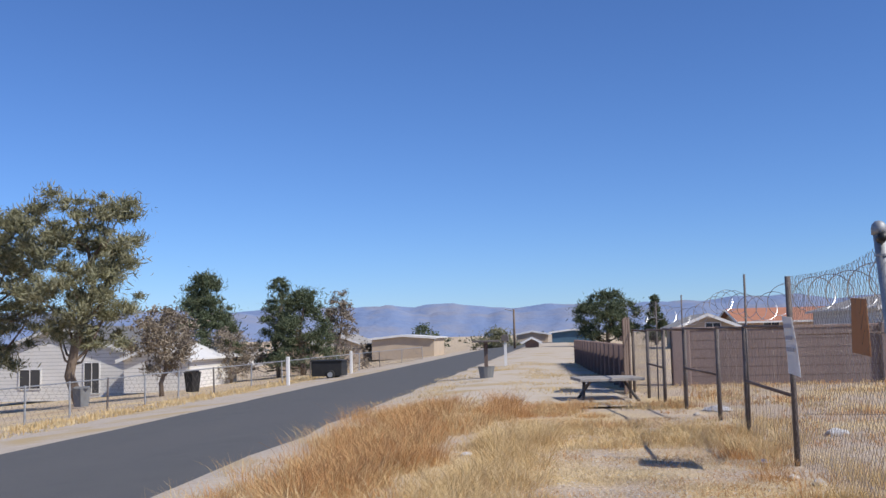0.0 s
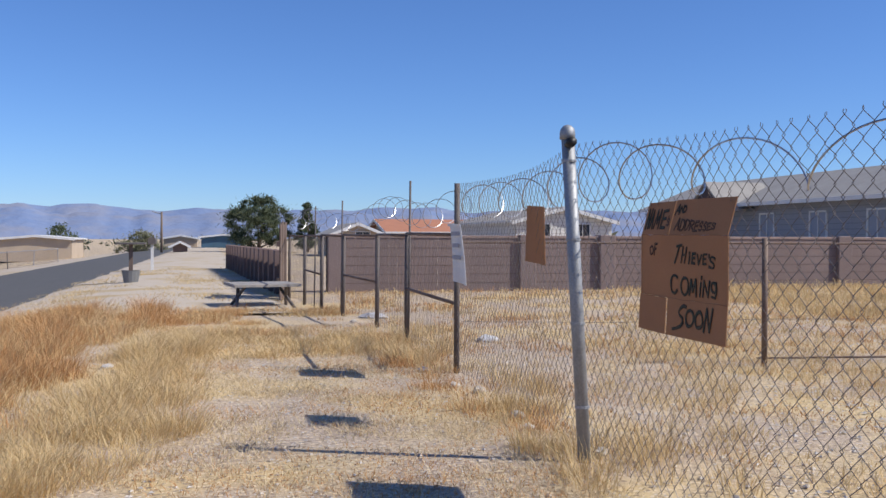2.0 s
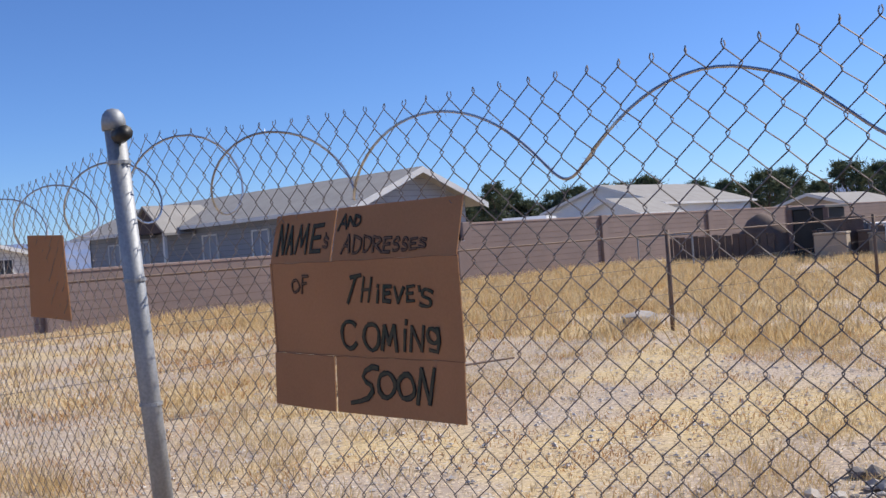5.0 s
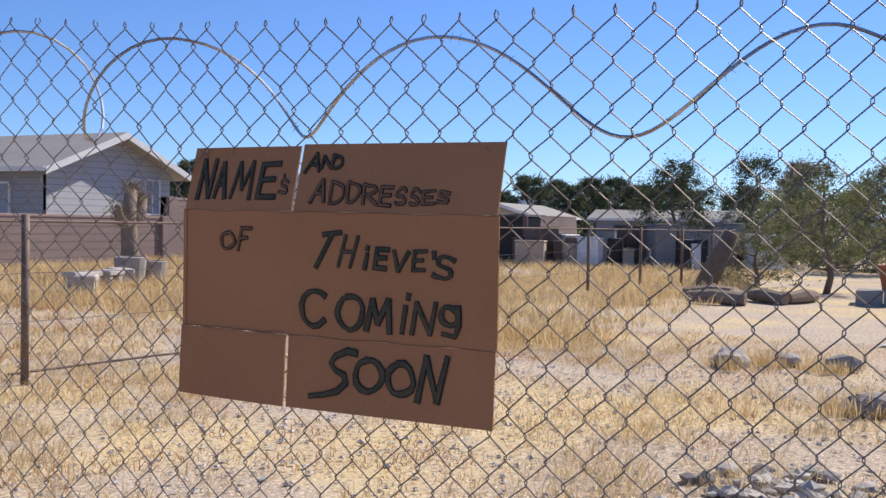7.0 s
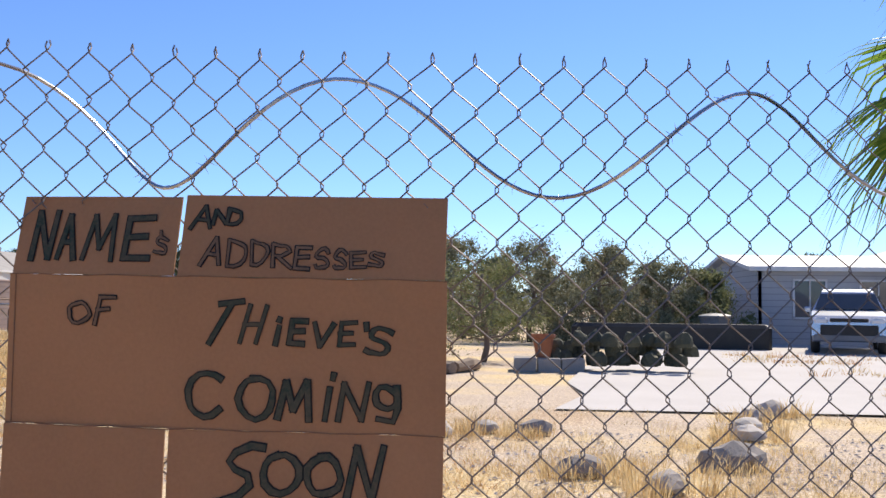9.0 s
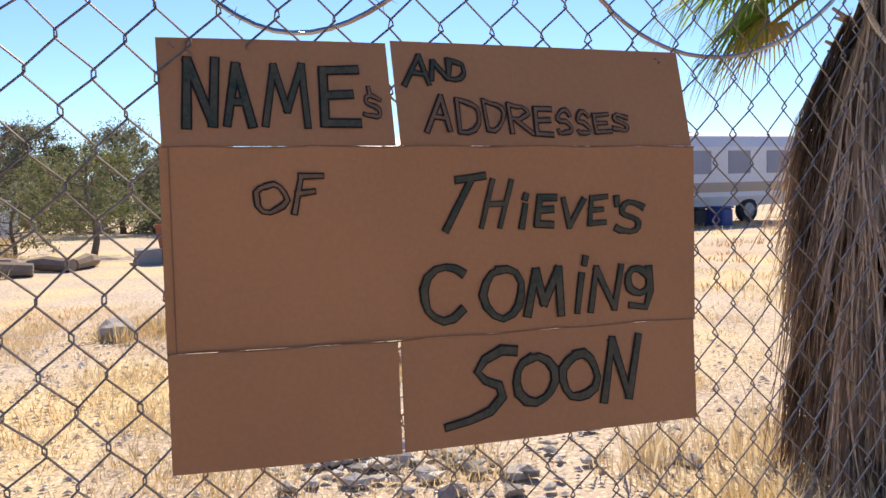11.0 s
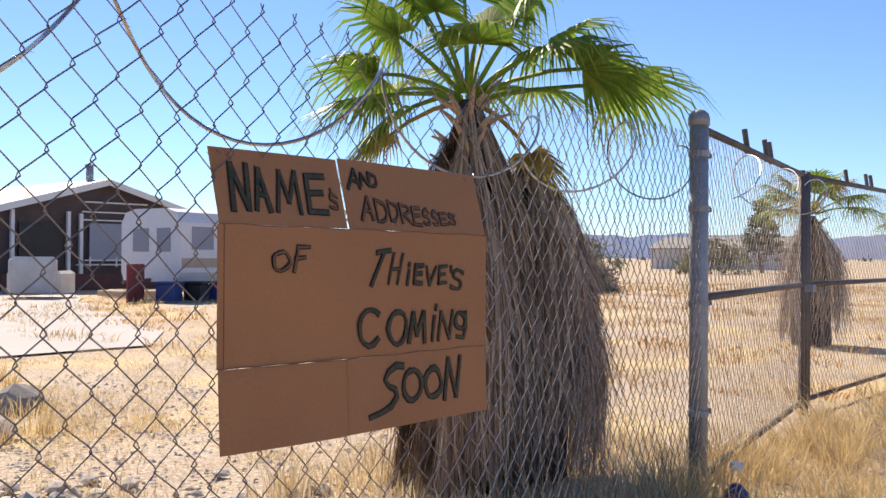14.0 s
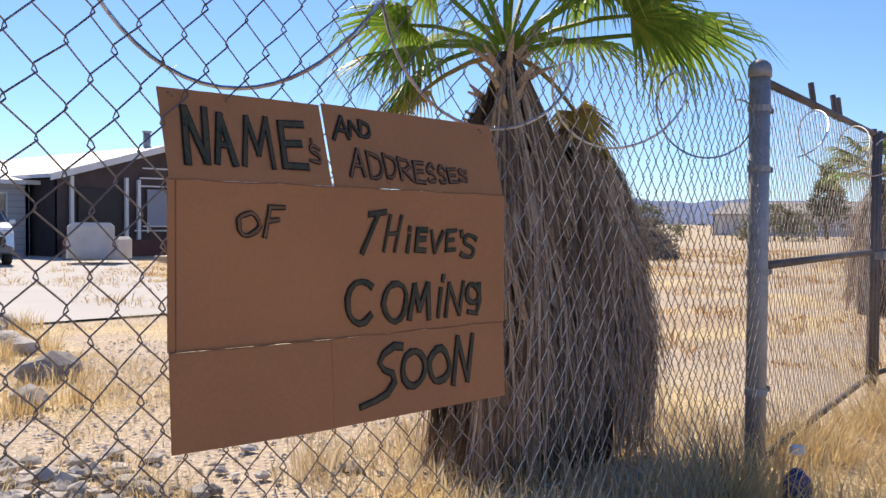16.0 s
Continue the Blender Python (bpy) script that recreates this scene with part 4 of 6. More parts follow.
def tree(name, label, loc, h, width, leaf, kind, seed, leaves=2600, size=0.16, trunk=0.16, bare=0.3, category="tree", group=""):
    ob = thing(name, label, category, (loc[0], loc[1], level(loc[0])), 0, group)
    profile = {"cone": lambda u: 1.0 - 0.78 * u, "round": lambda u: math.sin(math.pi * (0.18 + 0.72 * u)), "open": lambda u: 0.55 + 0.45 * math.sin(math.pi * (0.1 + 0.75 * u)), "bush": lambda u: math.cos(u * 1.35)}[kind]
    cl = clumps(int((40 + 22 * h ** 0.5) * (1.7 if name == "pine_tree" else 1.0)), h * bare, h * 0.97, width / 2, seed, profile)
    r = random.Random(seed + 5)
    tr = Shape()
    bend = [(0.04 * h * math.sin(seed + k), 0.04 * h * math.cos(seed * 2 + k), h * 0.85 * k / 6) for k in range(7)]
    bend[0] = (0, 0, -0.05)
    tr.tube(bend, [trunk * (1 - 0.13 * k) for k in range(7)], 8)
    part("trunk", tr, "bark", ob, "", True)
    lim = Shape()
    for k, c in enumerate(cl[:22]):
        z0 = max(h * bare * 0.75, c[2] - 0.25 * h * r.random() - 0.1)
        f = z0 / (h * 0.85) * 6
        i = min(int(f), 5)
        s = Vector(bend[i]).lerp(Vector(bend[i + 1]), f - i)
        e = Vector(c[:3])
        m = s.lerp(e, 0.5) + Vector((0, 0, -0.04 * h))
        lim.tube([s, m, e], [trunk * 0.34, trunk * 0.2, trunk * 0.06], 5, False)
    part("branchwork", lim, "bark", ob, "", True)
    needles = name in ("pine_tree", "conifer")
    part("crown", leaf_cloud(cl, int(leaves * (4.2 if needles else 3.2)), size * (0.62 if needles else 0.5), seed + 9, 0.6 if needles else 0.85, 0.16 if needles else 0.34, 1.2 if needles else 0.0), leaf, ob)
    return ob


def grass(name, label, spots, mat, h, blades, spread, seed, width=0.006, bend=0.5, kind="stuff"):
    """Tufts of thin bent blades, one mesh."""
    r = np.random.RandomState(seed)
    P = np.array(spots, float)
    n = len(P) * blades
    base = np.repeat(P, blades, 0)
    ang = r.rand(n) * 2 * np.pi
    rad = spread * np.sqrt(r.rand(n))
    hh = h * (0.3 + 0.9 * r.rand(n) ** 1.3) * np.repeat(0.45 + 0.95 * r.rand(len(P)) ** 1.5, blades)
    x, y = base[:, 0] + rad * np.cos(ang), base[:, 1] + rad * np.sin(ang)
    z = np.array([level(a) for a in x]) + 0.01
    lean = bend * hh * (0.3 + r.rand(n))
    la = ang + r.normal(size=n) * 0.7
    dx, dy = np.cos(la), np.sin(la)
    wx, wy = -np.sin(la + r.normal(size=n)) * width, np.cos(la + r.normal(size=n)) * width
    v = np.stack([np.stack([x - wx, y - wy, z], 1), np.stack([x + wx, y + wy, z], 1),
                  np.stack([x + dx * lean * 0.35 + wx * 0.8, y + dy * lean * 0.35 + wy * 0.8, z + hh * 0.6], 1), np.stack([x + dx * lean * 0.35 - wx * 0.8, y + dy * lean * 0.35 - wy * 0.8, z + hh * 0.6], 1),
                  np.stack([x + dx * lean, y + dy * lean, z + hh], 1)], 1).reshape(-1, 3)
    me = bpy.data.meshes.new(name)
    k = 5 * np.arange(n)
    faces = np.concatenate([np.stack([k, k + 1, k + 2, k + 3], 1).ravel()]), np.stack([k + 3, k + 2, k + 4], 1)
    me.from_pydata(v.tolist(), [], np.stack([k, k + 1, k + 2, k + 3], 1).tolist() + faces[1].tolist())
    me.materials.append(M[mat])
    return tagged(new(name, me), label, "dry grass", kind=kind)


def scatter(n, x0, x1, y0, y1, seed, dens=None):
    r = random.Random(seed)
    out = []
    while len(out) < n:
        x, y = r.uniform(x0, x1), r.uniform(y0, y1)
        if dens is None or r.random() < dens(x, y):
            out.append((x, y))
    return out


patch = lambda x, y: max(0.0, min(1.0, 0.5 + 2.2 * fbm(x, y, 2.0, 0.5, 3)))
strip_w = lambda x, y: patch(x, y) * max(0.0, 1.0 - abs(x + 2.0) / 1.5)
bank = lambda x, y: max(0.0, 1 - abs(x + 2.2) / 1.4) * max(0.0, patch(x * 2.4, y * 2.4) * 1.5 - 0.35)
grass("weed_bank", "rust-brown dry weeds crowding the road edge", scatter(250, -3.5, -0.9, 9.8, 20, 11, bank), "rusty_weed", 0.25, 130, 0.20, 12, 0.0022, 0.9)
grass("weed_bank", "bleached fine weeds mixed into the road edge", scatter(260, -3.4, -0.7, 8.8, 20, 113, bank), "straw", 0.20, 90, 0.22, 114, 0.0020, 1.1)
grass("weed_bank", "rust-brown dry weeds across the verge", scatter(120, -1.6, 1.8, 15.6, 19.6, 13, patch), "rusty_weed", 0.12, 80, 0.2, 14, 0.0025, 1.0)
grass("grass_verge", "golden dry grass beside the road weeds", scatter(210, -2.0, -0.3, 8.0, 15.5, 15, lambda x, y: (1 - abs(x + 1.2) / 0.95) * max(0.0, patch(x * 2, y * 2 + 5) * 1.5 - 0.3)), "straw", 0.19, 110, 0.17, 16, 0.0020, 1.1)
grass("grass_verge", "golden dry grass across the verge", scatter(230, -0.6, 1.8, 13.4, 19.6, 17, patch), "straw", 0.11, 80, 0.2, 18, 0.0025, 1.1)
grass("grass_verge", "low bleached grass over the far gravel", scatter(900, -3.8, 1.2, 18.5, 44, 117, lambda x, y: max(0.0, patch(x * 1.5, y) * 1.4 - 0.3)), "straw", 0.07, 26, 0.28, 118, 0.006, 1.2)
grass("stubble", "short bleached stubble on the footway", scatter(2200, -1.6, 1.6, 6.0, 17, 19, lambda x, y: 0.15 + patch(x * 2, y * 2)), "pale_grass", 0.035, 26, 0.15, 20, 0.0022, 1.4)
grass("stubble", "short brown stubble on the footway", scatter(1300, -1.4, 1.8, 6.0, 17, 119, lambda x, y: patch(x * 2 + 9, y * 2)), "rusty_weed", 0.03, 20, 0.16, 120, 0.0022, 1.6)
grass("fence_weeds", "brown dry weeds along the foot of the fence", scatter(70, 1.35, 1.95, 9.2, 20.0, 21, patch), "rusty_weed", 0.12, 50, 0.15, 22, 0.0025, 1.1)
grass("fence_grass", "golden grass along the foot of the fence", scatter(170, 1.45, 2.3, 3.0, 15.5, 23, lambda x, y: max(0.0, patch(x * 2, y * 2) * 1.3 - 0.2)), "straw", 0.17, 60, 0.13, 24, 0.0022, 0.9)
grass("gate_grass", "tall golden grass in front of the gate", scatter(330, 0.2, 2.35, -2.0, 5.2, 25, lambda x, y: 0.2 + 0.8 * patch(x, y + 30)), "straw", 0.28, 70, 0.13, 26, 0.0024, 0.8)
grass("yard_grass", "golden dry grass over the yard", scatter(600, 2.2, 9.5, 4.5, 14, 27, lambda x, y: 0.05 + patch(x, y) ** 2), "straw", 0.09, 50, 0.14, 28, 0.0022, 1.0)
grass("yard_stubble", "bleached stubble over the yard", scatter(1900, 2.2, 11, -2, 16, 29, lambda x, y: 0.2 + 0.8 * patch(x * 1.5, y * 1.5)), "pale_grass", 0.045, 26, 0.16, 30, 0.0024, 1.4)
grass("yard_stubble", "short brown stubble over the yard", scatter(900, 2.2, 11, 7, 18, 129, lambda x, y: patch(x * 1.5 + 7, y * 1.5)), "rusty_weed", 0.045, 24, 0.18, 130, 0.0028, 1.4)
grass("yard_grass", "dense golden grass further in the yard", scatter(3000, 9, 30, 9.0, 25, 31, lambda x, y: 0.15 + patch(x, y)), "straw", 0.20, 34, 0.32, 32, 0.007, 0.8)
grass("yard_grass", "low bleached grass near the block wall", scatter(1100, 2.2, 20, 12.8, 25.2, 33, lambda x, y: 0.2 + patch(x + 9, y)), "straw", 0.09, 26, 0.3, 34, 0.006, 1.1)
grass("yard_grass", "rust-gold weeds by the block wall", scatter(330, 2.2, 20, 12.8, 25.2, 133, lambda x, y: patch(x + 9, y)), "rusty_weed", 0.10, 26, 0.3, 134, 0.006, 1.1)
grass("field_grass", "golden grass in the field beyond the gate", scatter(600, 2.6, 24, -34, 2.0, 35, lambda x, y: 0.05 + patch(x * 0.4, y)), "straw", 0.13, 26, 0.28, 36, 0.007, 1.0)
grass("field_grass", "rust-gold grass in the field beyond the gate", scatter(800, 2.6, 24, -34, 2.0, 37, lambda x, y: 0.1 + patch(x * 0.4, y + 8)), "rusty_weed", 0.13, 26, 0.28, 38, 0.007, 1.0)
grass("roadside_grass", "golden dry grass along the far side of the road", scatter(700, -14.4, -12.0, 15, 60, 39), "straw", 0.16, 18, 0.25, 40, 0.012)
grass("skirt_grass", "dry grass in the shade of the palm", scatter(170, 2.2, 3.9, 3.2, 5.9, 41), "pale_grass", 0.16, 26, 0.12, 42, 0.004)


# ---- palms ----
def frond_fan(base, d, droop, length, fan, n, seed, leaf_shape, stalk_shape, split=0.48):
    """One fan leaf: a curved stalk and a pleated fan of split blades."""
    r = random.Random(seed)
    d = d.normalized()
    side = d.cross(Vector((0, 0, 1)))
    side = side.normalized() if side.length > 1e-3 else Vector((1, 0, 0))
    pts = [base + d * length * t + Vector((0, 0, -droop * t * t)) for t in (0, 0.35, 0.7, 1.0)]
    stalk_shape.tube(pts, [0.016, 0.013, 0.011, 0.009], 5, False)
    tip = pts[-1]
    fwd = (pts[-1] - pts[-2]).normalized()
    up = side.cross(fwd).normalized()
    tilt = r.uniform(-0.5, 0.5)
    side = (side * math.cos(tilt) + up * math.sin(tilt)).normalized()
    up = side.cross(fwd).normalized()
    for i in range(n):
        a = radians(-105 + 210 * i / (n - 1))
        ln = fan * (0.72 + 0.28 * math.cos(a * 0.8)) * r.uniform(0.9, 1.08)
        q = fwd * math.cos(a) + side * math.sin(a)
        across = side * math.cos(a) - fwd * math.sin(a)
        w = fan * 0.034
        prev = None
        ids = []
        for t in (0.0, 0.3, split, 0.8, 1.0):
            ww = w * (0.25 + 1.2 * t if t <= split else 0.9 * (1 - (t - split) / (1 - split)) + 0.04)
            sag = -(0.06 + 0.75 * max(t - 0.45, 0) ** 1.3 * r.uniform(0.8, 1.6)) * fan * t * t
            c = tip + q * ln * t + up * 0.06 * fan * t + Vector((0, 0, sag))
            k = len(leaf_shape.v)
            leaf_shape.v += [tuple(c - across * ww), tuple(c + up * ww * 0.35), tuple(c + across * ww)]
            ids.append(k)
        for k0, k1 in zip(ids, ids[1:]):
            leaf_shape.f += [(k0, k0 + 1, k1 + 1, k1), (k0 + 1, k0 + 2, k1 + 2, k1 + 1)]


def skirt(top, bottom, r_max, n, seed, dome):
    """Hanging dead thatch: overlapping tufts of long narrow strips with ragged ends."""
    r = random.Random(seed)
    sh = Shape()

    def wide(z):
        u = min(max((z - bottom) / (top - bottom), 0.0), 1.0)
        if dome:
            return r_max * float(np.interp(u, [0, 0.12, 0.3, 0.6, 0.82, 0.93, 1.0], [0.80, 1.0, 1.05, 0.86, 0.66, 0.42, 0.12]))
        return r_max * float(np.interp(u, [0, 0.15, 0.4, 0.7, 0.85, 1.0], [0.92, 1.0, 0.98, 0.80, 0.55, 0.22]))

    tufts = []
    for k in range(120):
        tufts.append((r.random() * 2 * math.pi, bottom + (top - bottom) * (0.22 + 0.78 * r.random() ** 0.75), r.uniform(0.60, 1.22), r.uniform(0.25, 0.62) * (top - bottom), r.uniform(-0.16, 0.16)))
    for i in range(n):
        a, z, f, ln, sway = tufts[int(r.random() * len(tufts))]
        a += r.gauss(0, 0.075)
        z = min(z + r.gauss(0, 0.035), top)
        ln *= r.uniform(0.65, 1.15)
        f *= r.uniform(0.90, 1.06)
        w = r.uniform(0.0018, 0.0060)
        curl, flare = r.gauss(0, 0.14), max(0.0, r.gauss(0.02, 0.05))
        for k in range(4):
            t = k / 3
            zz = max(z - ln * t, bottom * 0.3 * r.random() + 0.02)
            aa = a + sway * t + curl * t * t
            tang, out = Vector((-math.sin(aa), math.cos(aa), 0)), Vector((math.cos(aa), math.sin(aa), 0))
            rr = max(wide(zz) * f, wide(z) * f) if t else wide(z) * f * 0.9
            rr = rr * (1 + 0.05 * math.sin(i + 3 * t)) + flare * t * t
            p = out * rr + Vector((0, 0, zz))
            ww = w * (1.0, 1.0, 0.8, 0.25)[k]
            sh.v += [tuple(p - tang * ww), tuple(p + tang * ww + out * 0.003)]
        b = len(sh.v) - 8
        sh.f += [(b, b + 1, b + 3, b + 2), (b + 2, b + 3, b + 5, b + 4), (b + 4, b + 5, b + 7, b + 6)]
    return sh


def palm(label, loc, h, fronds, skirt_r, n_skirt, seed, dome=False):
    ob = thing("fan_palm", label, "palm tree", (loc[0], loc[1], 0))
    r = random.Random(seed)
    tr = Shape()
    if dome:
        tr.tube([(0, 0, -0.05), (0.02, 0, h * 0.4), (0.0, 0.02, h * 0.7), (0, 0, h * 0.9)], [skirt_r * 0.66, skirt_r * 0.66, skirt_r * 0.5, skirt_r * 0.16], 12)
    else:
        tr.tube([(0, 0, -0.05), (0.02, 0, h * 0.4), (0.0, 0.02, h * 0.75), (0, 0, h)], [skirt_r * 0.62, skirt_r * 0.6, skirt_r * 0.3, 0.05], 12)
    # dark core colour supplies the shaded gaps seen through the skirt
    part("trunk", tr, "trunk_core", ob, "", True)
    part("skirt", skirt(h * 0.98, 0.10, skirt_r, n_skirt, seed, dome), "palm_dead", ob, "shaggy skirt of dead brown fronds")
    for i in range(22 if fronds else 0):
        a, z = i * 2.4, h * (0.80 + 0.2 * r.random())
        d = Vector((math.cos(a), math.sin(a), 0.5 + 0.7 * r.random())).normalized()
        s = Vector((0, 0, z)) + Vector((math.cos(a), math.sin(a), 0)) * skirt_r * 0.15
        boots = Shape().tube([s, s + d * 0.10, s + d * 0.2 + Vector((0, 0, -0.02))], [0.018, 0.014, 0.006], 5)
        part("leaf_stub", boots, "palm_dead", ob)
    for i, (bearing, rise, droop, lg, fn, dry) in enumerate(fronds):
        ls, st = Shape(), Shape()
        a = radians(bearing)
        d = Vector((math.sin(a) * math.cos(radians(rise)), math.cos(a) * math.cos(radians(rise)), math.sin(radians(rise))))
        frond_fan(Vector((0, 0, h)) + d * 0.05, d, droop, lg, fn, 38, seed + i, ls, st)
        st_ob = part("frond", ls, "palm_dry" if dry else "palm_leaf", ob)
        part("stalk", st, "palm_dry" if dry else "palm_leaf", st_ob)
    return ob


right_dir, left_dir = 231, 51
FR = [(left_dir, 14, 0.10, 0.42, 0.44, 0), (right_dir, 12, 0.08, 0.72, 0.48, 0), (left_dir - 6, 46, 0.05, 0.46, 0.50, 0), (left_dir + 30, 62, 0.05, 0.55, 0.50, 0), (135, 74, 0.03, 0.58, 0.52, 0), (right_dir - 14, 42, 0.08, 0.52, 0.50, 0),
      (right_dir + 12, 60, 0.06, 0.55, 0.50, 0), (318, 42, 0.14, 0.46, 0.44, 0), (275, 34, 0.14, 0.52, 0.46, 0), (140, 30, 0.10, 0.50, 0.46, 0), (92, 24, 0.12, 0.50, 0.44, 0), (182, 26, 0.14, 0.55, 0.46, 0),
      (left_dir + 6, -8, 0.12, 0.36, 0.34, 1), (20, 6, 0.18, 0.38, 0.38, 0), (205, -14, 0.16, 0.32, 0.30, 1), (355, 58, 0.08, 0.50, 0.46, 0), (left_dir + 14, 30, 0.12, 0.50, 0.46, 0), (right_dir + 30, 22, 0.14, 0.60, 0.46, 0), (160, 56, 0.06, 0.52, 0.48, 0)]
palm("fan palm with green fronds over a shaggy dead skirt", (3.12, 5.06), 1.94, FR, 0.28, 7500, 5)
palm("low palm trunk wrapped in dead hanging fronds", (3.06, 4.60), 1.70, [], 0.32, 6500, 6, True)
palm("small fan palm beyond the gate with dry fronds", (4.6, -4.6), 1.75, [(a, 25 + 13 * (i % 4), 0.15, 0.55, 0.5, i % 5 == 0) for i, a in enumerate(range(0, 360, 30))], 0.42, 1200, 8)
palm("small fan palm in the field beyond the gate", (3.6, -6.8), 1.5, [(a + 10, 20 + 15 * (i % 4), 0.15, 0.5, 0.45, i % 4 == 0) for i, a in enumerate(range(0, 360, 36))], 0.36, 1000, 9)


# ---- rocks ----
def rock_mesh(seed, sx, sy, sz, rough=0.33, steps=2):
    bm = bmesh.new()
    bmesh.ops.create_icosphere(bm, subdivisions=steps, radius=1.0)
    for v in bm.verts:
        f = 1 + rough * noise.noise(v.co * 1.4 + Vector((seed * 3.1, seed, 0))) + 0.12 * noise.noise(v.co * 4 + Vector((seed, 0, 0)))
        v.co = Vector((v.co.x * sx * f, v.co.y * sy * f, max(v.co.z * sz * f, -0.35 * sz)))
    sh = Shape()
    bm.verts.ensure_lookup_table()
    sh.v = [tuple(v.co) for v in bm.verts]
    sh.f = [tuple(v.index for v in f.verts) for f in bm.faces]
    bm.free()
    return sh


for i, (x, y, s, m) in enumerate([(8.65, 7.55, 0.20, "rock_grey"), (8.9, 7.1, 0.14, "rock_grey"), (8.85, 6.65, 0.16, "rock_dark"), (6.75, 6.36, 0.19, "rock_dark"), (6.25, 5.85, 0.16, "rock_grey"), (10.2, 4.42, 0.17, "rock_grey"), (8.75, 4.8, 0.17, "rock_pale"), (7.2, 5.25, 0.25, "rock_dark"), (10.8, 12.25, 0.26, "rock_grey"), (9.3, 4.65, 0.19, "rock_pale"), (10.8, 4.05, 0.2, "rock_grey")]):
    solid("boulder", rock_mesh(i + 1, s, s * 0.75, s * 0.55), m, "grey desert boulder half hidden in dry grass", "rock", (x, y, 0.05), i * 40, "boulders in the yard")
    grass("tuft", "golden tuft against a boulder", scatter(5, x - 0.35, x - 0.05, y - 0.3, y + 0.3, 100 + i), "straw", 0.20, 40, 0.10, 120 + i, 0.004)
rr = random.Random(77)
for i in range(150):
    u = rr.random()
    x, y = (rr.gauss(4.35, 0.24), rr.gauss(6.72, 0.24)) if i < 80 else (rr.gauss(4.0, 0.35), rr.gauss(6.35, 0.45))
    s = rr.uniform(0.022, 0.075) if i < 120 else rr.uniform(0.012, 0.03)
    solid("rubble_stone", rock_mesh(i + 30, s, s * rr.uniform(0.5, 1), s * 0.5, 0.75, 1), ("rock_pale", "rock_grey", "rock_grey", "rock_pale", "rock_dark")[i % 5], "broken angular stone in a rubble heap", "stone", (x, y, 0.02), rr.uniform(0, 360), "rubble heap in the yard")
pebbles = Shape()
for i in range(11000):
    x, y = rr.uniform(-1.8, 9.0), rr.uniform(3.5, 17.0)
    s = rr.uniform(0.005, 0.020) * (1 + 0.4 * (x > 2))
    a = rr.random() * 6.28
    k = [(x + s * math.cos(a + j * 2.1) * rr.uniform(0.7, 1.2), y + s * math.sin(a + j * 2.1), level(x) + 0.008) for j in range(3)]
    pebbles.add(k + [(x, y, level(x) + 0.010 + s * 0.4)], [(0, 1, 3), (1, 2, 3), (2, 0, 3)])
tagged(part("pebbles", pebbles, "rock_pale"), "scattered pale pebbles on the dry soil", "pebbles", kind="stuff")


# ---- block wall and yard fence ----
def block_wall(name, x0, x1, y, h, piers):
    w = thing(name, "pinkish concrete block wall with a capping course", "wall", (x0, y, 0), kind="structure")
    part("face", Shape().box(((x1 - x0) / 2, 0, h / 2 - 0.05), (x1 - x0, 0.2, h), 0), "block", w)
    part("coping", Shape().box(((x1 - x0) / 2, 0, h - 0.02), (x1 - x0, 0.24, 0.06), 0, 0.01), "mortar", w)
    for k in range(1, int(h / 0.2)):
        part("course_joint", Shape().box(((x1 - x0) / 2, -0.1015, 0.2 * k), (x1 - x0, 0.006, 0.012)), "wood_dark", w)
    for p in piers:
        part("pier", Shape().box((p - x0, -0.04, h / 2), (0.4, 0.34, h + 0.06), 0, 0.02), "block", w)


block_wall("wall_north", 2.3, 22.0, 25.5, 1.28, [2.5, 7.0, 9.0, 15.5, 21.8])
block_wall("wall_north_tall", 22.2, 62.0, 25.8, 1.85, [22.4, 30, 38, 46])

yard_fence = thing("yard_fence", "low rusty post and wire fence across the yard", "fence", (2.1, 12.4, 0))
YF = [(1.95, 12.15), (4.84, 11.87), (10.16, 11.39), (16.36, 11.17), (18.5, 10.77), (20.0, 10.28), (23.0, 10.19), (25.5, 10.1)]
invy = Matrix.Translation((-2.1, -12.4, 0))
for i, (x, y) in enumerate(YF[1:]):
    part("post", Shape().tube([(x, y, -0.05), (x + 0.02 * math.sin(i * 2), y, 1.22)], 0.028, 8), "rust", yard_fence, "", True, invy)
for (xa, ya), (xb, yb) in zip(YF, YF[1:]):
    part("top_rail", Shape().tube([(xa, ya, 1.17), (xb, yb, 1.17)], 0.010, 6), "rust", yard_fence, "", False, invy)
    for z in (0.45, 0.8):
        part("strand", Shape().tube([(xa, ya, z), ((xa + xb) / 2, (ya + yb) / 2, z - 0.02), (xb, yb, z)], 0.003, 4), "wire", yard_fence, "", False, invy)


# ---- buildings ----
def window(parent, c, w, h, face, mat="glass"):
    """A framed window on a wall facing -y ('s') or -x ('w'), standing proud of it."""
    fr, gl = Shape(), Shape()
    t = 0.06
    for dx, dz, sw, shh in ((0, h / 2, w + t, t), (0, -h / 2, w + t, t), (-w / 2, 0, t, h), (w / 2, 0, t, h), (0, 0, 0.035, h)):
        if face == "s":
            fr.box((c[0] + dx, c[1] - 0.03, c[2] + dz), (sw, 0.06, shh))
        else:
            fr.box((c[0] - 0.03, c[1] + dx, c[2] + dz), (0.06, sw, shh))
    gl.box((c[0], c[1] - 0.012, c[2]) if face == "s" else (c[0] - 0.012, c[1], c[2]), (w, 0.02, h) if face == "s" else (0.02, w, h))
    ob = part("window", fr, "trim", parent)
    part("pane", gl, mat, ob)


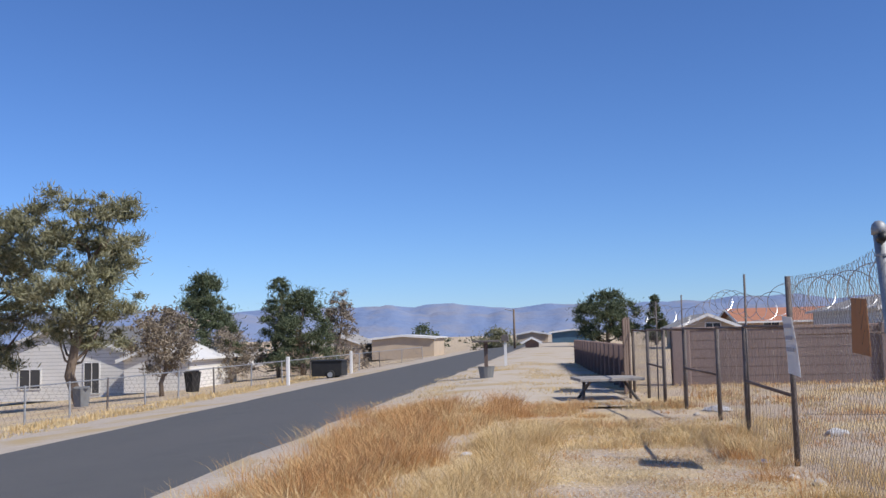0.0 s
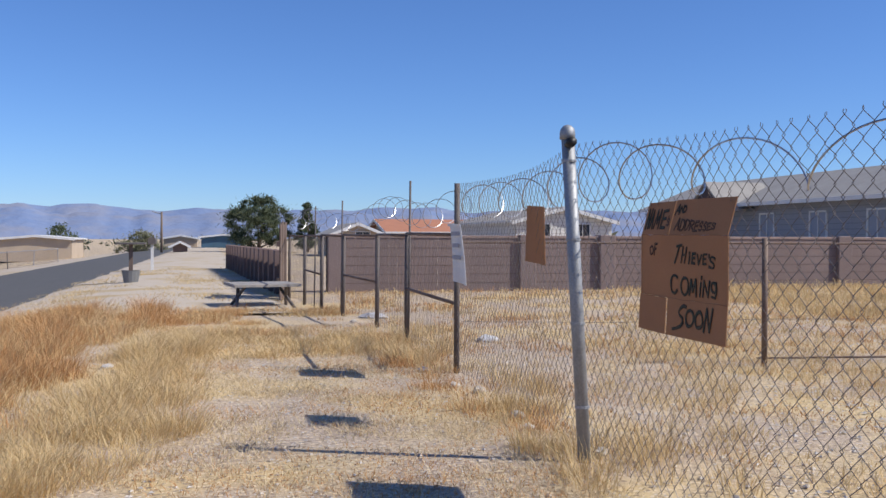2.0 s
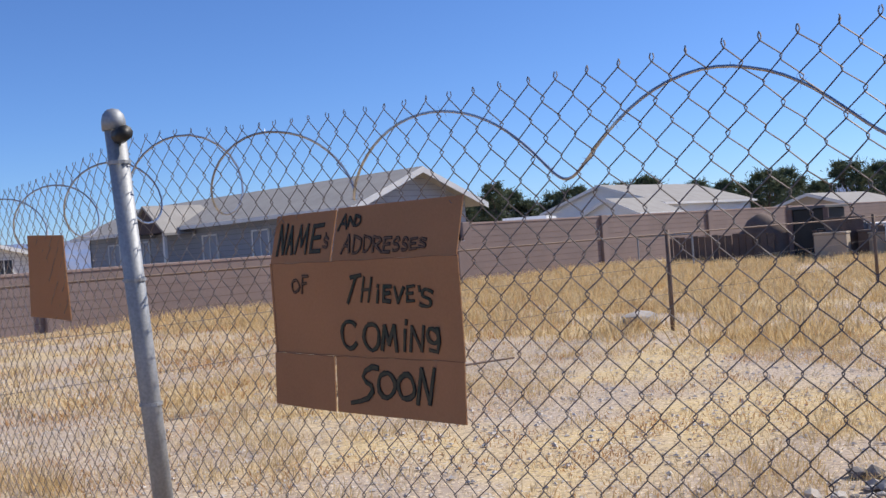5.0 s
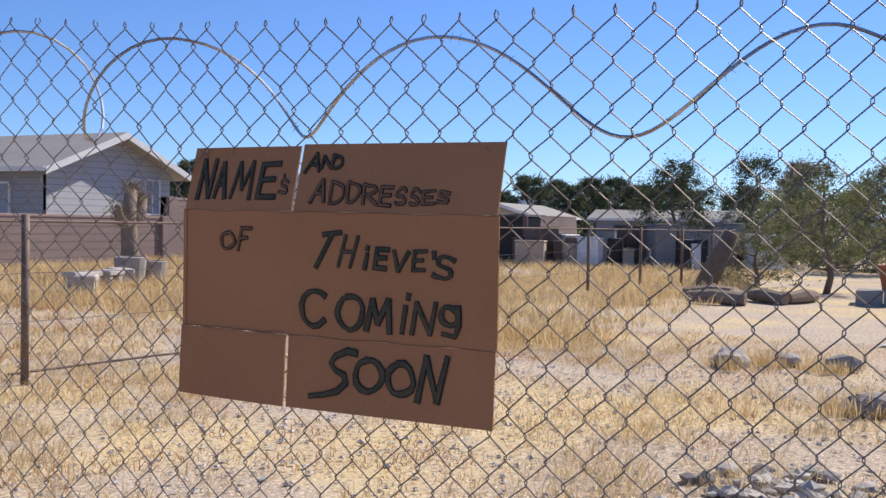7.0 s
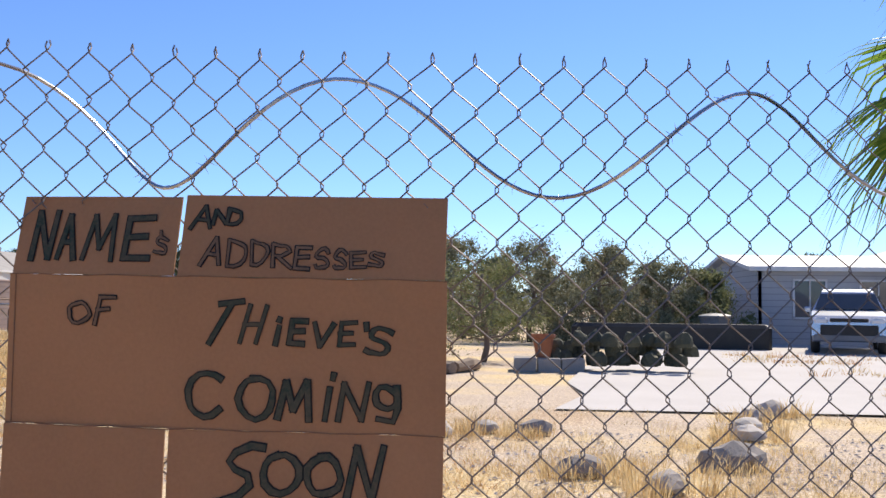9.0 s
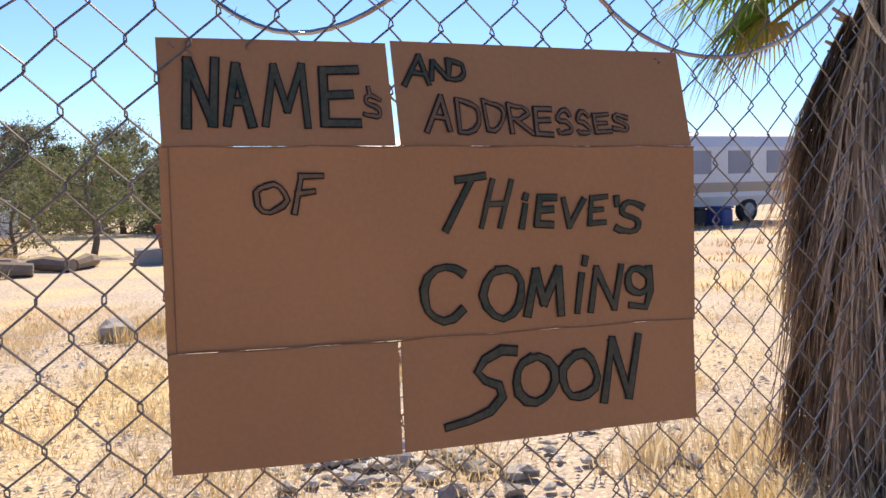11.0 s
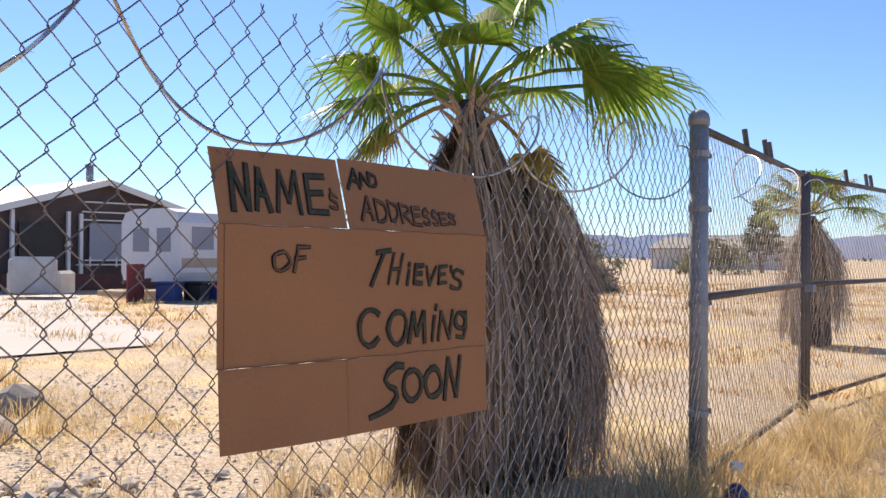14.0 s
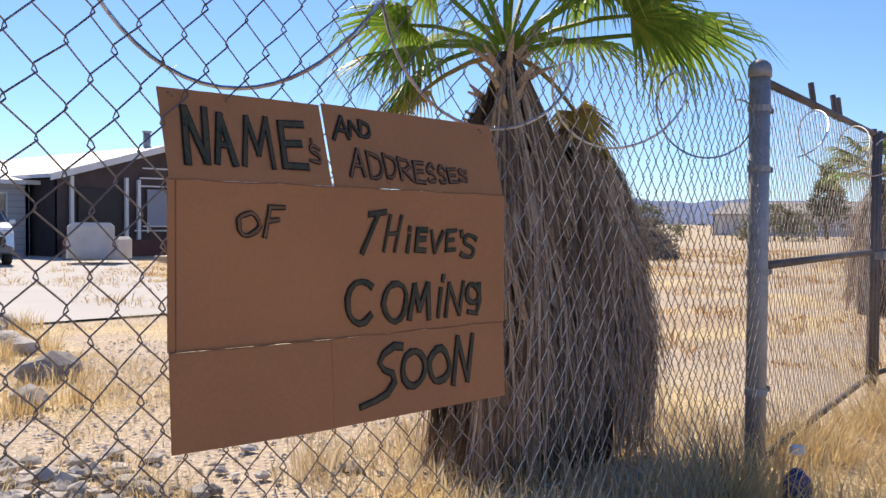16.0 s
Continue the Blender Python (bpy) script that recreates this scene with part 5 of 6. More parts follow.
def gable_house(label, x0, x1, y0, y1, eave, ridge_z, wall_mat, gable_mat, roof_mat, z0=0.0, along="y", over=0.35, name="house"):
    """A gabled house; the ridge runs along y or x."""
    ob = thing(name, label, "house", (x0, y0, z0))
    w, d = x1 - x0, y1 - y0
    eave, ridge_z = eave - z0, ridge_z - z0
    if along == "y":
        walls = [Shape().box((0.06, d / 2, eave / 2), (0.12, d - 0.02, eave)), Shape().box((w - 0.06, d / 2, eave / 2), (0.12, d - 0.02, eave))]
        ends = [Shape().extrude([(0.0, 0), (w, 0), (w, eave), (w / 2, ridge_z - 0.1), (0.0, eave)], -0.01, 0.12), Shape().extrude([(0.0, 0), (w, 0), (w, eave), (w / 2, ridge_z - 0.1), (0.0, eave)], d - 0.12, d + 0.01)]
        k = (ridge_z - eave) / (w / 2)
        prof = lambda s: [(w / 2, ridge_z), (w / 2 + s * (w / 2 + over), ridge_z - k * (w / 2 + over)), (w / 2 + s * (w / 2 + over), ridge_z - k * (w / 2 + over) - 0.12), (w / 2, ridge_z - 0.12)]
        roofs = [Shape().extrude(prof(s), -over, d + over) for s in (-1, 1)]
        trims = [Shape().extrude([(a, b - 0.015) for a, b in prof(s)][:2] + [(a, b - 0.10) for a, b in prof(s)][2:], -over - 0.04, -over) for s in (-1, 1)]
        gut = Shape().box((-over - 0.03, d / 2, eave - k * over - 0.06), (0.05, d + 2 * over, 0.14))
        swap = False
    else:
        walls = [Shape().box((w / 2, 0.06, eave / 2), (w - 0.02, 0.12, eave)), Shape().box((w / 2, d - 0.06, eave / 2), (w - 0.02, 0.12, eave))]
        k = (ridge_z - eave) / (d / 2)
        prof = lambda s: [(d / 2, ridge_z), (d / 2 + s * (d / 2 + over), ridge_z - k * (d / 2 + over)), (d / 2 + s * (d / 2 + over), ridge_z - k * (d / 2 + over) - 0.12), (d / 2, ridge_z - 0.12)]
        ends = [Shape().extrude([(0.0, 0), (d, 0), (d, eave), (d / 2, ridge_z - 0.1), (0.0, eave)], -0.01, 0.12), Shape().extrude([(0.0, 0), (d, 0), (d, eave), (d / 2, ridge_z - 0.1), (0.0, eave)], w - 0.12, w + 0.01)]
        roofs = [Shape().extrude(prof(s), -over, w + over) for s in (-1, 1)]
        trims = [Shape().extrude([(a, b - 0.015) for a, b in prof(s)][:2] + [(a, b - 0.10) for a, b in prof(s)][2:], -over - 0.04, -over) for s in (-1, 1)]
        gut = Shape().box((w / 2, -over - 0.03, eave - k * over - 0.06), (w + 2 * over, 0.05, 0.14))
        for sh in ends + roofs + trims:
            sh.v = [(y, x, z) for x, y, z in sh.v]
    for s in walls:
        part("wall", s, wall_mat, ob)
    for s in ends:
        part("gable", s, gable_mat, ob)
    for s in roofs:
        part("roof", s, roof_mat, ob)
    for s in trims:
        part("fascia", s, "trim", ob)
    part("gutter", gut, "trim", ob)
    return ob


# gable paler than the side walls: its sunlit look is put into the colour
g1 = gable_house("grey manufactured house with a pale shingle roof", 21.1, 26.5, 29.3, 47.6, 2.92, 3.98, "siding_grey", "siding_light", "shingle", over=0.6)
window(g1, (4.5, -0.01, 1.95), 0.7, 1.15, "s", "screen")
window(g1, (3.7, -0.01, 1.95), 0.35, 1.15, "s", "screen")
for y in (2.0, 5.2, 8.5, 13.5, 16.0):
    window(g1, (0.0, y, 1.75), 1.0, 1.0, "w", "screen")
dorm = Shape().extrude([(-1.3, 2.5), (1.3, 2.5), (0, 3.5)], 0, 2.6)
dorm.v = [(y - 1.3, 11.0 + x, z) for x, y, z in dorm.v]
dorm_ob = part("porch_gable", dorm, "porch_dark", g1, "small dark porch gable")
for s in (-1, 1):
    dr = Shape().extrude([(0, 3.62), (s * 1.55, 2.46), (s * 1.55, 2.36), (0, 3.52)], -0.1, 2.6)
    dr.v = [(y - 1.3, 11.0 + x, z) for x, y, z in dr.v]
    part("porch_roof", dr, "shingle", dorm_ob)
for y in (9.9, 12.1):
    part("porch_post", Shape().box((-1.15, y, 1.25), (0.12, 0.12, 2.5)), "trim", g1)

g2 = gable_house("white manufactured house with a low grey roof", 16.6, 22.4, 56.0, 70.0, 2.35, 3.1, "siding_white", "siding_white", "shingle")
window(g2, (1.6, -0.01, 1.65), 0.9, 0.9, "s")
window(g2, (4.0, -0.01, 1.65), 0.9, 0.9, "s")
g3 = gable_house("tan house with a terracotta tile roof", 14.0, 30.0, 80.0, 90.0, 1.9, 2.9, "tan", "tan", "terracotta", along="x", over=0.6)
for x in (2, 6, 10, 14):
    window(g3, (x, -0.01, 1.4), 1.2, 0.9, "s")
g4 = gable_house("tan house with a shaded shingle roof", 7.9, 11.6, 70.0, 78.0, 1.6, 2.35, "tan", "tan", "shingle")
window(g4, (2.2, -0.01, 1.3), 1.0, 0.8, "s")
barn = gable_house("white metal barn with a pale ribbed roof", 56.0, 68.5, 38.5, 48.0, 3.0, 4.5, "white_metal", "white_metal", "shingle", along="x", name="barn")
shed1 = gable_house("low pale shed beside the barn", 50.5, 55.0, 37.0, 41.0, 2.4, 3.3, "white_metal", "white_metal", "shingle", along="x", name="shed")
long1 = gable_house("long low grey building behind the yard", 57.0, 60.0, 14.2, 23.0, 1.85, 2.3, "siding_grey", "siding_light", "shingle", name="building")
far_e = gable_house("low dusty house behind the far trees", 66.0, 76.0, 30.0, 36.0, 2.0, 2.9, "tan", "tan", "shingle", along="x")

# porch house by the drive
ph = gable_house("dark porch-fronted house with a pale roof edge", 30.0, 44.0, -13.3, -6.0, 2.75, 3.75, "porch_dark", "porch_dark", "trim", along="x", over=0.4)
part("porch_screen", Shape().box((-0.12, 3.1, 1.62), (0.05, 2.2, 1.25)), "screen", ph, "pale blue-grey window blind")
# a solid black panel stands in for the shade inside the porch
part("opening_shade", Shape().box((-0.10, 5.9, 1.15), (0.06, 1.5, 2.1)), "black", ph, "black panel in place of the shade in the porch opening")
for y, h in ((0.25, 2.5), (1.4, 2.5), (4.55, 2.55), (5.0, 2.6), (6.9, 2.6)):
    part("porch_post", Shape().box((-0.18, y, h / 2), (0.11, 0.11, h)), "trim", ph, "white porch post")
for y, z, ln in ((2.6, 0.85, 4.2), (2.4, 2.35, 4.4), (2.8, 2.62, 3.4), (2.4, 1.0, 4.0), (3.2, 2.95, 2.4)):
    part("porch_rail", Shape().box((-0.17, y, z), (0.05, ln, 0.045)), "trim", ph)
for y in (0.9, 1.9, 3.2, 4.2):
    part("baluster", Shape().box((-0.165, y, 0.95), (0.04, 0.04, 0.34)), "trim", ph)
part("skirting", Shape().box((-0.2, 3.6, 0.28), (0.25, 7.4, 0.55)), "brick_red", ph, "dark red brick skirting")
part("stove_pipe", Shape().tube([(0.8, 3.65, 3.5), (0.8, 3.65, 4.24)], 0.13, 10).tube([(0.8, 3.65, 4.24), (0.8, 3.65, 4.30)], 0.17, 10), "galv", ph, "galvanised stove pipe", True)
wing = gable_house("pale-sided wing with dark windows and a flat pale roof", 31.5, 40.0, -5.8, -0.8, 2.5, 3.05, "siding_light", "siding_light", "trim")
for y, w in ((1.3, 1.1), (3.4, 1.0)):
    window(wing, (0.0, y, 1.45), w, 1.2, "w")
dark_shed = gable_house("dark grey plank shed behind the yard", 36.0, 42.0, -2.2, 1.6, 1.8, 2.1, "wood_dark", "wood_dark", "shingle_dark", name="shed")

# houses beyond the field
gable_house("white manufactured home across the field", 34.0, 50.0, -98.0, -90.0, 2.4, 3.6, "siding_white", "siding_white", "shingle", along="x")
h_s = gable_house("white manufactured home with a low roof", 12.0, 24.0, -104.0, -96.0, 2.4, 3.3, "siding_white", "siding_white", "shingle", along="x")

# houses over the road
left_house = gable_house("white-sided house with a charcoal roof", -36.0, -25.5, 60.0, 70.0, 0.6, 2.5, "siding_white", "siding_white", "shingle_dark", z0=level(-30.0) - 0.05)
window(left_house, (3.4, -0.01, 1.35), 1.4, 1.2, "s")
window(left_house, (7.4, -0.01, 1.35), 1.0, 1.9, "s")
lh2 = gable_house("low white porch wing with a pale roof", -25.4, -21.5, 57.5, 66.0, 0.45, 1.2, "siding_white", "siding_white", "trim", z0=level(-23.0) - 0.05)
gable_house("small tan shed among the trees", -21.5, -18.5, 76.0, 80.0, 0.9, 1.7, "tan", "tan", "shingle", z0=level(-20.0) - 0.05, name="shed")
gable_house("long low tan building by the road", -20.4, -13.6, 108.0, 118.0, 1.2, 1.5, "tan", "tan", "trim", z0=level(-17.0) - 0.05, name="building")
gable_house("low tan house down the road", -27.0, -21.5, 108.0, 118.0, 0.7, 1.7, "tan", "tan", "shingle", z0=level(-24.0) - 0.05)
gable_house("blue-walled building at the end of the verge", -1.0, 4.5, 130.0, 138.0, 1.5, 1.8, "blue_wall", "blue_wall", "shingle_dark", name="building")
gable_house("pale low building at the end of the verge", -6.0, -1.6, 140.0, 146.0, 1.3, 1.7, "tan", "tan", "trim", name="building")
gable_house("small rust-red shed on the verge", -3.2, -2.0, 92.0, 94.0, 0.7, 1.0, "wood_pink", "wood_pink", "wood_pink", name="shed")
gable_house("low house on the plain", -60.0, -48.0, 150.0, 160.0, -0.2, 0.8, "siding_white", "siding_white", "shingle", z0=-2.9)
gable_house("low house on the plain", -38.0, -30.0, 170.0, 180.0, 0.0, 1.0, "tan", "tan", "shingle", z0=-2.8)


# ---- trees and bushes ----
tree("pine_tree", "tall shaggy olive-green pine over the road fence", (-25.8, 44.5), 9.7, 4.4, "olive", "open", 3, 7000, 0.24, 0.26, 0.22)
tree("pine_tree", "tall shaggy olive-green pine with bare lower limbs", (-20.9, 43.5), 9.4, 4.6, "olive", "open", 4, 9000, 0.24, 0.26, 0.26)
tree("bare_tree", "grey half-bare tree in front of the white house", (-18.7, 47.0), 4.2, 3.6, "grey_bush", "round", 5, 2600, 0.18, 0.13, 0.3)
tree("pine_tree", "dark green pine beside the tan shed", (-23.6, 66.0), 7.4, 6.0, "pine", "cone", 6, 6000, 0.26, 0.2, 0.2)
tree("bare_tree", "greyish dry bush under the pine", (-21.2, 64.0), 3.4, 4.2, "grey_bush", "round", 7, 2200, 0.18, 0.1, 0.1)
tree("pine_tree", "dense green tree with dry grey branches", (-17.0, 66.0), 5.8, 6.0, "pine", "cone", 8, 3800, 0.24, 0.18, 0.06)
tree("pine_tree", "thin grey-green pine by the road", (-19.2, 68.0), 7.0, 4.0, "pine", "cone", 9, 2200, 0.24, 0.16, 0.1)
tree("bare_tree", "dry grey tree by the road", (-15.2, 69.0), 5.6, 4.0, "grey_bush", "cone", 10, 2400, 0.18, 0.1, 0.05)
tree("pine_tree", "dark rounded pine past the picket wall", (4.3, 92.0), 4.9, 5.4, "pine", "round", 11, 4200, 0.3, 0.2, 0.1)
tree("pine_tree", "narrow dark pine past the picket wall", (8.3, 90.0), 4.4, 2.2, "pine", "cone", 12, 2400, 0.28, 0.16, 0.1)
tree("bush", "green roadside bush near the utility pole", (-8.0, 130.0), 2.4, 6.0, "olive", "bush", 13, 1800, 0.3, 0.1, 0.0, category="bush")
tree("bush", "small dark tree on the plain", (-16.0, 118.0), 3.6, 4.5, "pine", "round", 14, 1400, 0.28, 0.1, 0.1, category="bush")

far_a = tree("conifer", "dark conifer in a windbreak row", (57.0, 62.0), 7.0, 5.2, "pine", "round", 15, 2400, 0.38, 0.2, 0.05, group="windbreak row")
far_b = tree("conifer", "dark conifer in a windbreak row", (62.0, 58.0), 6.2, 4.8, "pine", "cone", 16, 2000, 0.38, 0.2, 0.02, group="windbreak row")
fr_ = random.Random(3)
for i in range(26):
    b = radians(44 + 1.35 * i + fr_.uniform(-0.4, 0.4))
    d = 92 + fr_.uniform(-6, 8)
    copy_thing(far_a if i % 3 else far_b, pose(d * math.sin(b), 6 + d * math.cos(b), -0.4 - 1.2 * fr_.random(), 0, 0, fr_.uniform(0, 360)))
for i in range(11):
    b = radians(76 + 3.0 * i)
    d = 84 + fr_.uniform(-5, 10)
    copy_thing(far_b if i % 2 else far_a, pose(d * math.sin(b), 6 + d * math.cos(b), -1.0 - 1.5 * fr_.random(), 0, 0, fr_.uniform(0, 360)))
far_s = tree("pine_tree", "dark pine among the homes across the field", (30.0, -70.0), 6.2, 3.4, "pine", "cone", 18, 1800, 0.35, 0.18, 0.15)
for x, y, s in ((20.0, -95.0, 0), (48.0, -66.0, 0), (56.0, -62.0, 0), (60.0, -50.0, 0), (8.0, -90.0, 0), (14.0, -76.0, 0)):
    copy_thing(far_s, pose(x, y, -1.8 - 1.6 * fr_.random(), 0, 0, fr_.uniform(0, 360)))
for i, (x, y, h, w, m) in enumerate([(33.0, 8.6, 4.0, 4.6, "olive"), (31.0, 6.4, 3.8, 4.6, "olive"), (30.0, 4.2, 3.4, 4.2, "olive"), (30.5, 2.2, 3.0, 3.8, "olive"), (31.0, 0.9, 2.7, 3.0, "green"), (40.0, 14.6, 4.7, 4.6, "pine"), (41.0, 11.6, 4.9, 4.8, "pine"), (36.0, 9.6, 4.3, 2.4, "grey_bush"), (33.0, 3.6, 3.8, 2.2, "grey_bush")]):
    tree("bush", "large olive-green shrub at the back of the yard", (x, y), h * 0.86, w, m, "bush", 40 + i, 6500, 0.10, 0.1, 0.0, category="bush")
for i, (x, y, h, w) in enumerate([(20.0, -24.0, 1.4, 3.2), (23.0, -27.0, 1.6, 3.6), (17.0, -20.0, 1.0, 2.2), (30.0, -60.0, 2.6, 6.0), (40.0, -58.0, 2.6, 7.0), (50.0, -52.0, 2.8, 7.0)]):
    tree("bush", "grey-olive desert shrub in the field", (x, y), h, w, "olive" if i > 2 else "grey_bush", "bush", 60 + i, 1500, 0.14 if i < 3 else 0.25, 0.06, 0.0, category="bush")
tree("small_tree", "small leafy tree with a twisted trunk", (19.8, 7.5), 2.1, 3.0, "green", "round", 70, 2600, 0.07, 0.07, 0.28)
tree("small_tree", "sparse olive shrub by the yard clutter", (21.0, 8.9), 1.5, 2.4, "olive", "bush", 71, 1500, 0.07, 0.05, 0.05, category="bush")
scrub = []
sr = random.Random(12)
for i in range(700):
    b, d = sr.uniform(-1.2, 4.0), sr.uniform(150, 900)
    s = sr.uniform(0.6, 2.0) * (1 + d / 700)
    scrub.append((d * math.sin(b), d * math.cos(b), level(d * math.sin(b)) + s * 0.4, s))
tagged(part("far_scrub", leaf_cloud(scrub, 14000, 0.9, 5, 0.6), "shrub_far"), "dark scattered scrub over the far plain", "scrub", kind="stuff")

# ---- yard things ----
joshua = Shape()
joshua.tube([(0, 0, -0.05), (0.03, 0, 0.7), (0.0, 0.03, 1.35), (0.1, 0, 1.95)], [0.24, 0.19, 0.17, 0.13], 10)
joshua.tube([(0, 0, 1.15), (-0.32, 0.1, 1.28), (-0.40, 0.1, 1.50)], [0.13, 0.12, 0.10], 8)
joshua.tube([(0, 0, 1.25), (0.38, -0.1, 1.40), (0.46, -0.1, 1.78)], [0.13, 0.13, 0.12], 8)
joshua.tube([(0.06, 0, 1.7), (0.30, 0.1, 1.86), (0.34, 0.1, 1.98)], [0.12, 0.11, 0.08], 8)
joshua.v = [(x * 0.88, y * 0.88, z * 0.92) for x, y, z in joshua.v]
josh = thing("joshua_tree", "stubby dead joshua tree with shaggy branch ends", "tree", (14.6, 20.0, 0), 20)
part("trunk", joshua, "deadwood", josh, "", True)
part("dead_leaves", leaf_cloud([(0, 0, 0.8, 0.16), (0.02, 0, 1.2, 0.16), (0.09, 0, 1.78, 0.19), (-0.35, 0.09, 1.38, 0.16), (0.40, -0.09, 1.62, 0.18), (0.30, 0.09, 1.82, 0.16), (-0.27, 0.09, 1.2, 0.14), (0.33, -0.09, 1.34, 0.15)], 2600, 0.07, 31, 1.0, 0.10, 0.8), "deadwood", josh, "shaggy grey-brown dead leaves")
for x, y, s in ((14.2, 19.6, 0.62), (14.75, 19.5, 0.5)):
    solid("concrete_planter", Shape().lathe((0, 0, 0), [(s * 0.42, 0), (s * 0.5, s * 0.75), (s * 0.44, s * 0.78), (s * 0.40, s * 0.7)], 14), "concrete", "round weathered concrete planter", "planter", (x, y, 0), 0, "planters by the trunk")
for i, (x, y) in enumerate([(12.0, 18.6), (12.7, 18.7), (11.4, 17.9), (13.3, 19.0)]):
    solid("stone_bench", Shape().box((0, 0, 0.27), (0.62, 0.34, 0.08), 0, 0.02).box((-0.2, 0, 0.11), (0.14, 0.28, 0.25)).box((0.2, 0, 0.11), (0.14, 0.28, 0.25)), "rock_grey", "rough stone slab on two stone feet", "bench", (x, y, 0), 20 * i, "stone slabs in the yard")

planter = thing("block_planter", "low grey cinder-block planter with a clay pot", "planter", (17.3, 6.25, 0))
for i in range(3):
    part("block", Shape().box((0, -0.42 + 0.42 * i, 0.12), (0.4, 0.4, 0.24), 0, 0.015), "concrete", planter)
    part("block", Shape().box((0.42, -0.42 + 0.42 * i, 0.12), (0.4, 0.4, 0.24), 0, 0.015), "concrete", planter)
solid("clay_pot", Shape().lathe((0, 0, 0), [(0.13, 0), (0.19, 0.34), (0.22, 0.35), (0.22, 0.41), (0.19, 0.41), (0.17, 0.3)], 18), "clay", "large orange terracotta pot on cinder blocks", "pot", (17.4, 6.35, 0.245), smooth=False)
for i in range(7):
    a = Shape()
    for k in range(5):
        a.add(*(lambda s: (s.v, s.f))(rock_mesh(90 + i * 5 + k, 0.16, 0.16, 0.2)))
        a.v[-42:] = [(x + 0.2 * math.sin(k * 2.1 + i), y + 0.2 * math.cos(k * 1.7 + i), z + 0.16 + 0.17 * (k % 3)) for x, y, z in a.v[-42:]]
    solid("prickly_cactus", a, "cactus", "dark clumped prickly cactus by the planter", "cactus", (17.5 + 0.25 * math.sin(i * 2), 5.9 - 0.33 * i, 0.03), i * 50, "cactus row")
for i, (x, y) in enumerate([(16.2, 8.6), (16.6, 8.2), (15.8, 8.9), (17.0, 9.2), (16.9, 7.7)]):
    solid("log", Shape().tube([(-0.5, 0, 0.1), (0, 0.05, 0.13), (0.45, 0, 0.1)], [0.1, 0.12, 0.09], 8), "deadwood", "short weathered log among yard clutter", "log", (x, y, 0), 40 * i, "logs round the small tree")
solid("stump", Shape().tube([(0, 0, -0.05), (-0.25, 0, 0.5), (-0.55, 0, 1.15)], [0.22, 0.2, 0.16], 9), "bark", "dark leaning broken tree trunk", "stump", (19.4, 9.75, 0), 90, smooth=True)

# clutter along the back of the yard
shack = thing("scrap_shack", "dark open-fronted scrap-wood shack", "shack", (29.8, 17.6, 0), -8)
part("walls", Shape().box((0, 0, 0.75), (1.2, 1.1, 1.5), 0, 0.03), "black", shack)
part("roof", Shape().box((0, 0, 1.54), (1.4, 1.3, 0.08), 0, 0.02), "shingle_dark", shack)
for k in range(2):
    part("plank", Shape().box((-0.62, -0.62 + 1.2 * k, 0.75), (0.05, 0.16, 1.5)), "wood_pink", shack)
hump = thing("covered_heap", "dark tarpaulin heap beside the shack", "heap", (29.9, 19.4, 0))
part("cover", rock_mesh(71, 0.9, 1.1, 1.35, 0.3, 3), "wood_dark", hump, "", True)
low_fence_dark = thing("plank_fence", "low dark plank fence along the heap", "fence", (29.2, 20.5, 0), 0)
for k in range(16):
    part("plank", Shape().box((0.01 * (k % 3), -1.6 + 0.24 * k, 0.42), (0.04, 0.22, 0.84 + 0.05 * (k % 3)), 0, 0.01), "wood_dark", low_fence_dark)
panel_g = thing("metal_frame_gate", "leaning grey pipe frame panel in the grass", "gate", (26.6, 20.2, 0), -25)
for a, b in (((0, 0, 0), (0, 0, 1.0)), ((0, 3.0, 0), (0, 3.0, 1.0)), ((0, 0, 1.0), (0, 3.0, 1.0))):
    part("pipe", Shape().tube([a, b], 0.03, 8), "galv", panel_g)
jr = random.Random(5)
junk = [("metal_drum", "blackened steel drum standing in a yard heap", "drum", "black", None), ("crate", "blackened wooden crate in a yard heap", "crate", "wood_dark", (0.7, 0.6, 1.0)), ("appliance", "white enamel stove abandoned outdoors", "stove", "white_metal", (0.7, 0.75, 0.9)), ("crate", "dark wooden crate in a yard heap", "crate", "wood_dark", (0.9, 0.8, 0.7)), ("metal_drum", "rusty steel drum standing in a yard heap", "drum", "rust", None), ("cabinet", "old grey metal cabinet abandoned outdoors", "cabinet", "grey_plastic", (0.7, 0.6, 1.2)), ("scrap_box", "faded tan box in a yard heap", "box", "tan", (0.8, 0.7, 0.6))]
for i in range(44):
    nm, lb, ct, mt, sz = junk[(i * 3 + i // 7) % 7]
    t = i / 43
    x, y = 28.2 + 1.6 * t + jr.uniform(-0.9, 0.9), 16.6 - 7.0 * t + jr.uniform(-0.4, 0.4)
    if sz is None:
        solid(nm, Shape().lathe((0, 0, 0), [(0.29, 0), (0.30, 0.3), (0.285, 0.31), (0.30, 0.6), (0.29, 0.88), (0.26, 0.89)], 14), mt, lb, ct, (x, y, 0), 0, "yard heap")
    else:
        k = jr.uniform(0.8, 1.25)
        ob = thing(nm, lb, ct, (x, y, 0), jr.uniform(-40, 40), "yard heap")
        part("body", Shape().box((0, 0, sz[2] * k / 2), tuple(v * k for v in sz), 0, 0.03), mt, ob)
        part("lid", Shape().box((0, 0, sz[2] * k + 0.02), (sz[0] * k + 0.04, sz[1] * k + 0.04, 0.05), 0, 0.01), mt, ob)

